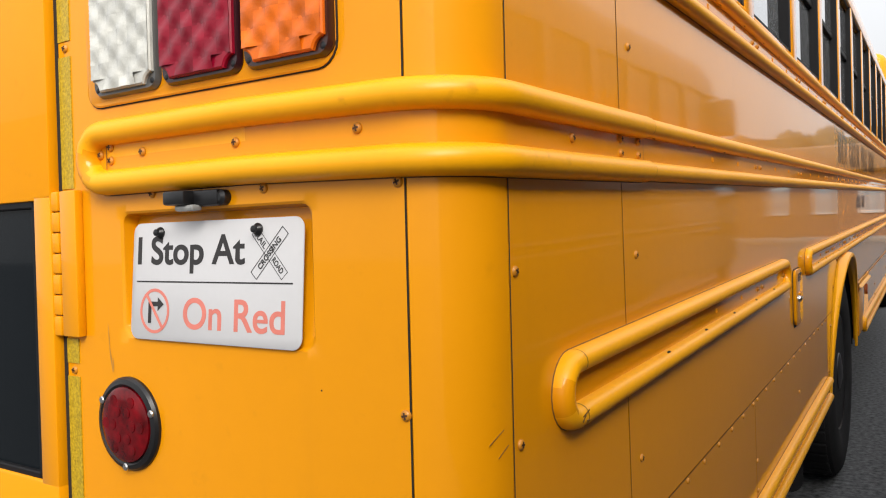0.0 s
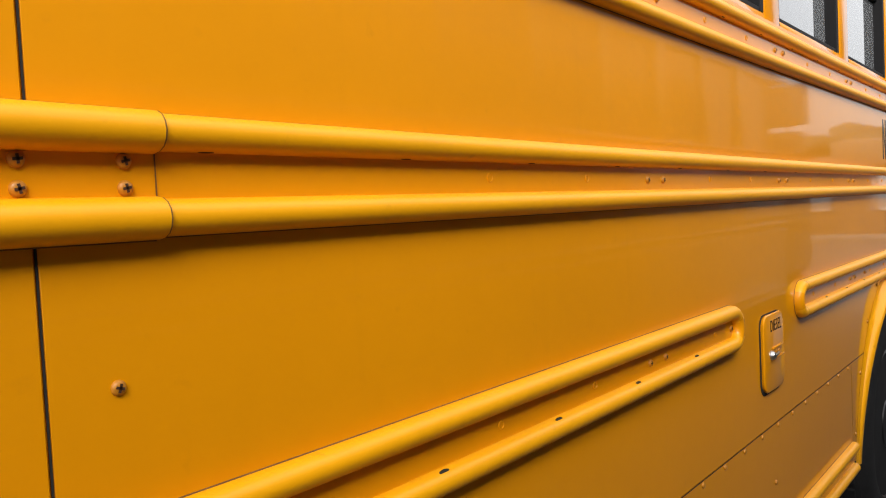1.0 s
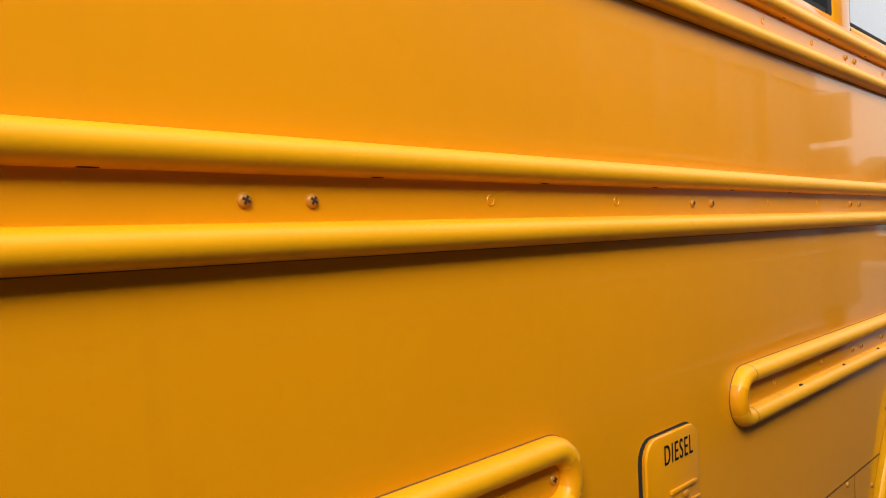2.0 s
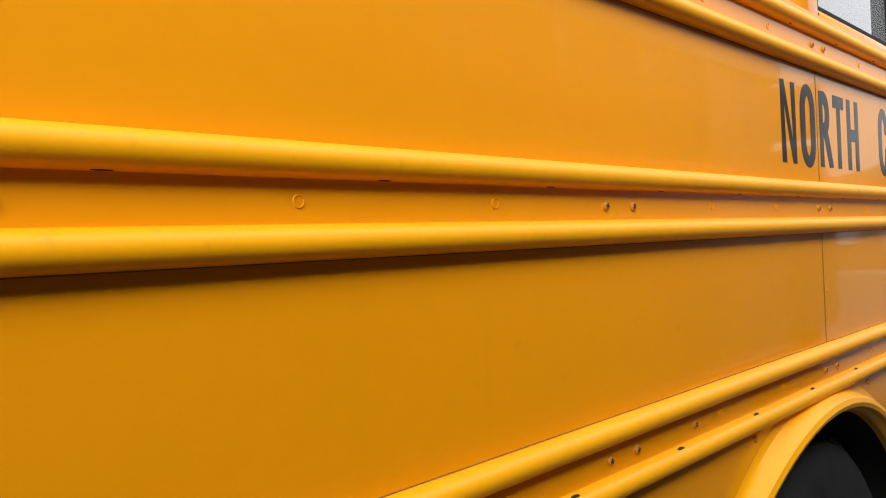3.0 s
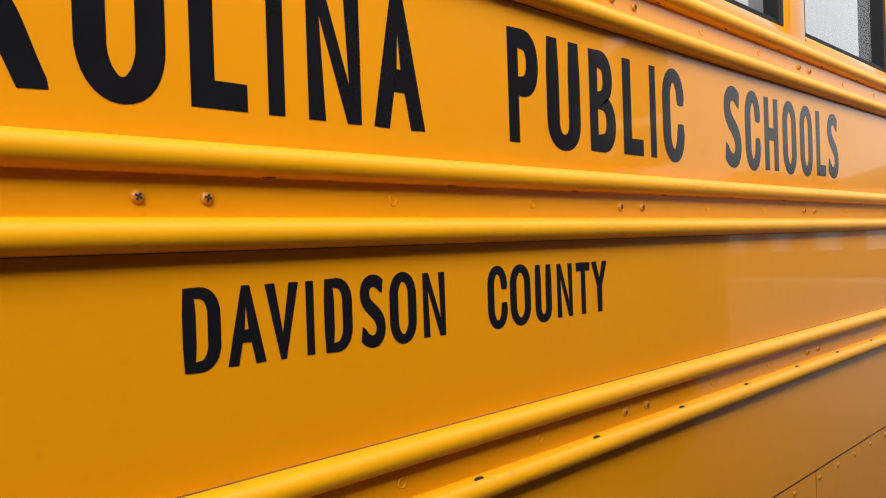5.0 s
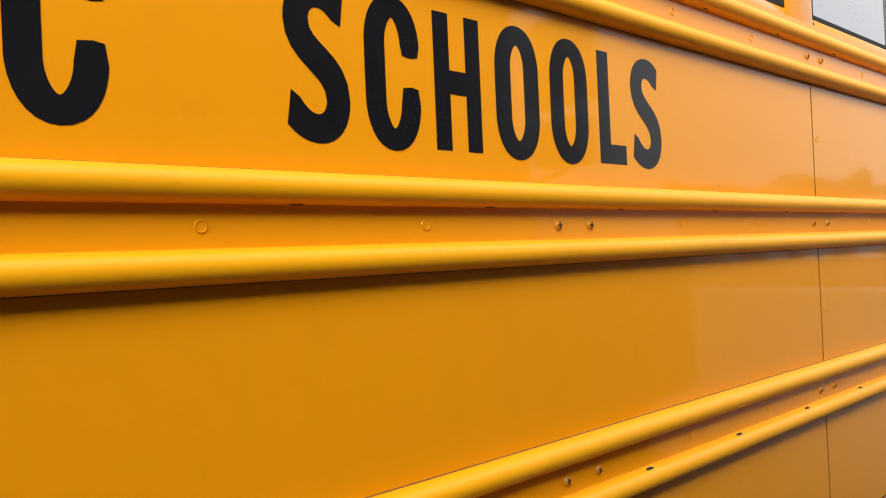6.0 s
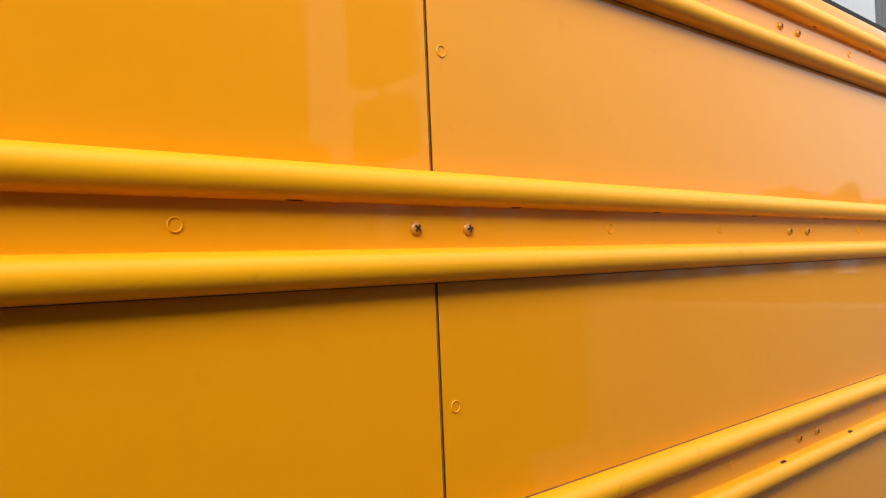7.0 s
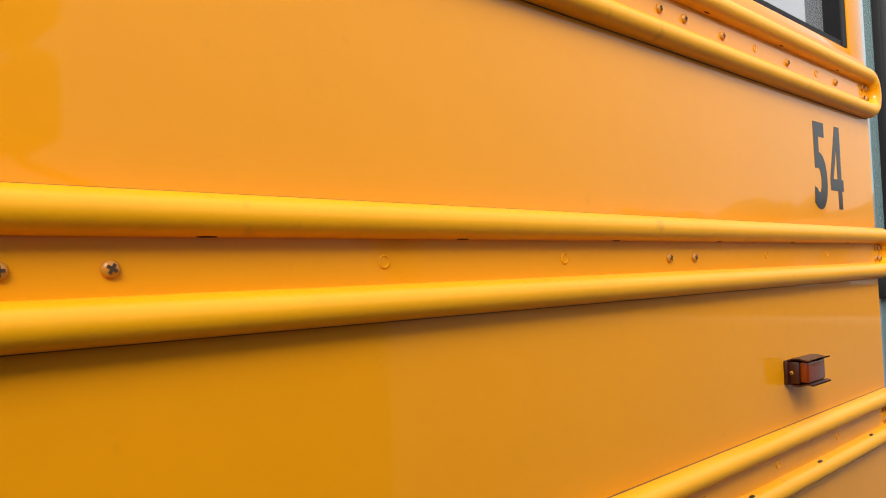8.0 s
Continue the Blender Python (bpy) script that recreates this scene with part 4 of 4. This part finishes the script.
LAMP_SCREW = finish(lathe(bmesh.new(), [(0.0040, 0), (0.0040, 0.0004), (0.003, 0.0010), (0.001, 0.0012)], 12), "lamp_screw", BLACK)
RING_SCREW = finish(lathe(bmesh.new(), [(0.0040, 0), (0.0040, 0.0008), (0.003, 0.0018), (0.001, 0.0020)], 12), "ring_screw", STEEL)
AMBER_RIM = material("brown_rim", (0.035, 0.009, 0.005), 0.3, coat=0.2)
RED_RIM = material("dark_red_rim", (0.022, 0.003, 0.006), 0.3, coat=0.2)
GREY_RIM = material("grey_rim", (0.07, 0.07, 0.068), 0.3, coat=0.2)
tail_lamp(-0.590, -0.457, CLEAR_LENS, "rectangular clear reversing light with a prism lens", GREY_RIM)
tail_lamp(-0.449, -0.310, RED_LENS, "rectangular red brake light with a prism lens", RED_RIM)
tail_lamp(-0.304, -0.172, AMBER_LENS, "rectangular amber turn light with a prism lens", AMBER_RIM)

# round red lamp
m = rear(-0.5310, 1.104)
bm = bmesh.new()
lathe(bm, [(0.063, -0.001), (0.063, 0.004), (0.060, 0.008), (0.054, 0.010), (0.050, 0.007)], 40, m)
round_lamp = part("round_light", bm, BLACK, bus, "round red rear light in a black rubber ring")
bm = bmesh.new()
lathe(bm, [(0.0505, 0.004), (0.050, 0.010), (0.046, 0.0125), (0.030, 0.0140), (0.010, 0.0145)], 36, m)
part("lens", bm, DEEP_RED, round_lamp)
for i in range(6):
    a = 2 * math.pi * i / 6
    for r in (0.020, 0.036):
        lathe(bm := bmesh.new(), [(0.0085, 0.011), (0.0075, 0.0150 - (r - 0.02) * 0.06), (0.003, 0.0154 - (r - 0.02) * 0.06)], 10, m @ Matrix.Translation((r * math.cos(a), r * math.sin(a), 0)))
        part("lens_boss", bm, DEEP_RED, round_lamp)

for a in (150, 20, 268):
    piece("lamp_screw", RING_SCREW, m @ Matrix.Translation((0.057 * math.cos(radians(a)), 0.057 * math.sin(radians(a)), 0.0085)) @ Matrix.Scale(1.3, 4), round_lamp)

# emergency door: sheet with a window opening, hinge, reflective tape
bm = bmesh.new()
H = 0.016
for lo, hi in (((-1.70, -0.82, -0.01), (DOOR_X - 0.004, -0.447, H)), ((DOOR_X - 0.047, -0.455, -0.01), (DOOR_X - 0.004, -0.030, H)),
               ((-1.70, -0.455, -0.01), (-1.60, -0.030, H)), ((-1.70, -0.040, -0.01), (DOOR_X - 0.004, 0.95, H))):
    box(bm, lo, hi, 0.004, 2, rear(0, 1.45))
emergency_door = part("rear_door", bm, YELLOW, bus, "yellow rear emergency door with a low black window")
bm = bmesh.new()
box(bm, (-1.60, -0.447, -0.004), (DOOR_X - 0.0475, -0.040, 0.004), 0.002, 1, rear(0, 1.45))
part("pane", bm, DOOR_PANE, emergency_door, "dark glass pane")
bm = bmesh.new()
for lo, hi in (((DOOR_X - 0.059, -0.452, 0.0), (DOOR_X - 0.0465, -0.036, 0.012)), ((-1.60, -0.452, 0.0), (DOOR_X - 0.051, -0.438, 0.012)),
               ((-1.60, -0.050, 0.0), (DOOR_X - 0.051, -0.036, 0.012))):
    box(bm, lo, hi, 0.002, 1, rear(0, 1.45))
part("gasket", bm, GASKET, emergency_door)
bm = bmesh.new()
box(bm, (DOOR_X - 0.006, -0.9, -0.012), (DOOR_X + 0.004, 1.1, 0.001), m=rear(0, 1.45))
part("door_gap", bm, BLACK_GAP, emergency_door)
for z0, z1 in ((1.425, 1.612), (1.634, 1.95), (1.177, 1.212), (0.80, 1.158)):
    bm = bmesh.new()
    box(bm, (DOOR_X + 0.005, z0 - 1.45, 0.0), (DOOR_X + 0.033, z1 - 1.45, 0.0016), m=rear(0, 1.45))
    part("reflective_tape", bm, TAPE, rear_panel, "yellow reflective tape strip")
screws(rear_panel, [rear(-0.655, z) for z in (1.624, 1.167)])
bm = bmesh.new()
box(bm, (0.014, -0.102, 0.0), (0.052, 0.104, 0.013), 0.0025, 2, rear(DOOR_X, 1.318))
hinge = part("hinge", bm, YELLOW, bus, "yellow painted door hinge")
part("pin", box(bmesh.new(), (-0.010, -0.101, 0.0), (0.012, 0.103, 0.010), m=rear(DOOR_X, 1.318)), BLACK_GAP, hinge)
for i in range(7):
    bm = bmesh.new()
    wide = i % 2
    box(bm, (-0.0115, -0.0143, 0.0), (0.0135 if wide else 0.0115, 0.0143, 0.0138), 0.003, 2, rear(DOOR_X, 1.319 + (i - 3) * 0.0295))
    part("knuckle", bm, YELLOW, hinge)

# ---- entrance door and nose ahead of the side sheets ----
bm = bmesh.new()
for lo, hi in (((-0.06, 9.055, 0.55), (-0.02, 9.12, 2.43)), ((-0.06, 9.28, 0.55), (-0.02, 9.36, 2.43)), ((-0.06, 9.70, 0.55), (-0.02, 9.76, 2.43)),
               ((-0.06, 8.93, 0.55), (-0.02, 9.70, 0.70)), ((-0.06, 8.93, 2.35), (-0.02, 9.70, 2.43)), ((-0.06, 8.93, 1.36), (-0.02, 9.70, 1.42))):
    box(bm, lo, hi, 0.006)
entrance = part("entrance_door", bm, GASKET, bus, "folding entrance door with black frame")
for a, b in ((8.866, 9.055), (9.12, 9.28), (9.36, 9.70)):
    for z0, z1 in ((0.70, 1.36), (1.42, 2.35)):
        part("pane", box(bmesh.new(), (-0.045, a, z0), (-0.038, b, z1)), ENTRANCE_PANE, entrance)
bm = bmesh.new()
box(bm, (-2.42, 8.80, 0.60), (-0.08, 9.80, 2.43), 0.02)
part("front_body", bm, UNDERBODY, bus)
bm = bmesh.new()
box(bm, (-2.40, 8.85, 2.40), (-0.02, 9.85, 2.90), 0.12, 4)
part("front_roof", bm, YELLOW, bus)
bm = bmesh.new()
box(bm, (-2.36, 9.80, 0.95), (-0.08, 11.3, 1.62), 0.10, 4)
box(bm, (-2.10, 9.80, 0.45), (-0.36, 11.35, 1.00), 0.04, 2)
part("hood", bm, YELLOW, bus)

# ---- bus parked alongside, unseen except by reflection, darkened to cut bounce light ----
NX, BACK, NOSE = 1.50, -2.5, 7.55
mate = thing("coach", (NX + 1.2, 3.0, 0.0), "neighbouring bus with a grey mirror, unseen except by reflection, darkened to charcoal, parked alongside on asphalt", "coach")
bm = bmesh.new()
box(bm, (NX, BACK, 0.55), (NX + 2.4, NOSE, 1.83), 0.03)
part("body", bm, DIMMED_BUS, mate)
bm = bmesh.new()
prof = [(NX + 2.44 + x, z) for x, z in roof]
strip(bm, [[Vector((x, y, z)) for x, z in prof] for y in (BACK, 0, 3, NOSE)])
for y in (BACK, NOSE):
    bm.faces.new([bm.verts.new((x, y, z)) for x, z in prof])
part("roof", bm, DIMMED_BUS, mate)
bm = bmesh.new()
box(bm, (NX + 0.06, BACK + 0.1, 1.80), (NX + 2.34, NOSE - 0.05, 2.46))
part("cabin", bm, INTERIOR, mate)
for i in range(13):
    y = BACK + 0.05 + PITCH * i
    part("window_post", box(bmesh.new(), (NX, y, 1.80), (NX + 0.05, y + 0.11, 2.45), 0.004), DIMMED_BUS, mate)
    part("window", box(bmesh.new(), (NX + 0.03, y + 0.11, 1.83), (NX + 0.04, min(y + PITCH, NOSE - 0.03), 2.44)), DIMMED_BUS_PANE, mate)
for z in (0.58, 1.141, 1.4525, 1.7625):
    bm = bmesh.new()
    for dz in (-HALF, HALF):
        strip(bm, [[Vector((NX - h, y, z + dz + o)) for o, h in RIDGE] for y in (BACK + 0.05, NOSE - 0.05)])
    part("rub_rail", bm, DIMMED_BUS, mate)
bm = bmesh.new()
box(bm, (NX + 0.12, NOSE - 0.02, 0.60), (NX + 2.28, NOSE + 1.5, 1.55), 0.12, 4)
part("hood", bm, DIMMED_BUS, mate)
shell_bm = bmesh.new()
box(shell_bm, (NX - 0.15, 7.72, 2.05), (NX + 0.17, 7.82, 2.43), 0.03, 3)
mirror = part("mirror", shell_bm, MIRROR_SHELL, mate, "grey two-part side mirror on a black arm")
part("lower_mirror", box(bmesh.new(), (NX - 0.14, 7.72, 1.78), (NX + 0.16, 7.82, 2.00), 0.035, 3), MIRROR_SHELL, mirror)
bm = bmesh.new()
for z in (2.46, 1.76):
    cylinder(bm, 0.013, 0, 0.52, 10, Matrix.Translation((NX + 0.04, 7.77, z)) @ Matrix.Rotation(radians(128), 4, "Z") @ pose(0, 0, 0, 90))
cylinder(bm, 0.013, 0, 0.70, 10, Matrix.Translation((NX + 0.02, 7.77, 1.76)))
part("arm", bm, BLACK, mirror)
for y in (0.2, 8.1):
    turn = Matrix.Translation((NX + 0.16, y, 0.502)) @ Matrix.Rotation(radians(-90), 4, "Y")
    part("tyre", lathe(bmesh.new(), TYRE, 40, turn), RUBBER, mate)

# ---- distance: school building and woods across the lot ----
building = thing("school_building", (2, 31, 0), "low brown brick school building with white windows beyond the lot", "building")
for x0, x1, y0, z1 in ((-9.0, 5.3, 27.0, 3.05), (5.3, 22.0, 28.5, 2.6)):
    part("wall", box(bmesh.new(), (x0, y0, 0), (x1, 36, z1 - 0.9)), BRICK, building)
    part("roof", box(bmesh.new(), (x0 - 0.3, y0 - 0.4, z1 - 0.9), (x1 + (0.3 if x1 > 6 else 0), 36.4, z1), 0.25, 2), ROOFING, building)
    for i in range(int((x1 - x0) / 1.35)):
        x = x0 + 0.5 + 1.35 * i
        window = part("window", box(bmesh.new(), (x, y0 - 0.05, 0.85), (x + 0.62, y0 + 0.05, 1.78), 0.01), WHITE_PAINT, building)
        for j in (0, 1):
            part("pane", box(bmesh.new(), (x + 0.06 + 0.27 * j, y0 - 0.056, 0.95), (x + 0.28 + 0.27 * j, y0 - 0.04, 1.68)), PANE, window)
walkway = new("pavement", finish(box(bmesh.new(), (-12, 25.7, -0.05), (30, 27.2, 0.13), 0.02), "pavement", CONCRETE))
tagged(walkway, "pale concrete walkway with a kerb along the building", "pavement", kind="structure")
rng = random.Random(4)
bm = bmesh.new()
for i in range(280):
    a = radians(rng.uniform(-55, 96))
    d = rng.uniform(95, 135)
    x, y, h = d * math.cos(a), d * math.sin(a), rng.uniform(7.0, 8.6)
    for _ in range(7):
        s = rng.uniform(1.2, 2.8)
        m = Matrix.Translation((x + rng.uniform(-2.5, 2.5), y + rng.uniform(-2.5, 2.5), rng.uniform(0.25, 0.95) * h)) @ Matrix.Diagonal((s, s, s * 0.8, 1))
        made = bmesh.ops.create_icosphere(bm, subdivisions=1, radius=1.0, matrix=m)
        for v in made["verts"]:
            v.co += Vector((rng.uniform(-0.5, 0.5), rng.uniform(-0.5, 0.5), rng.uniform(-0.5, 0.5)))
    cylinder(bm, 0.3, 0, h * 0.6, 6, Matrix.Translation((x, y, 0)), 0.12)
woods = new("woods", finish(bm, "woods", LEAF, 180))
tagged(woods, "dark green line of trees beyond the lot", "trees", kind="stuff")
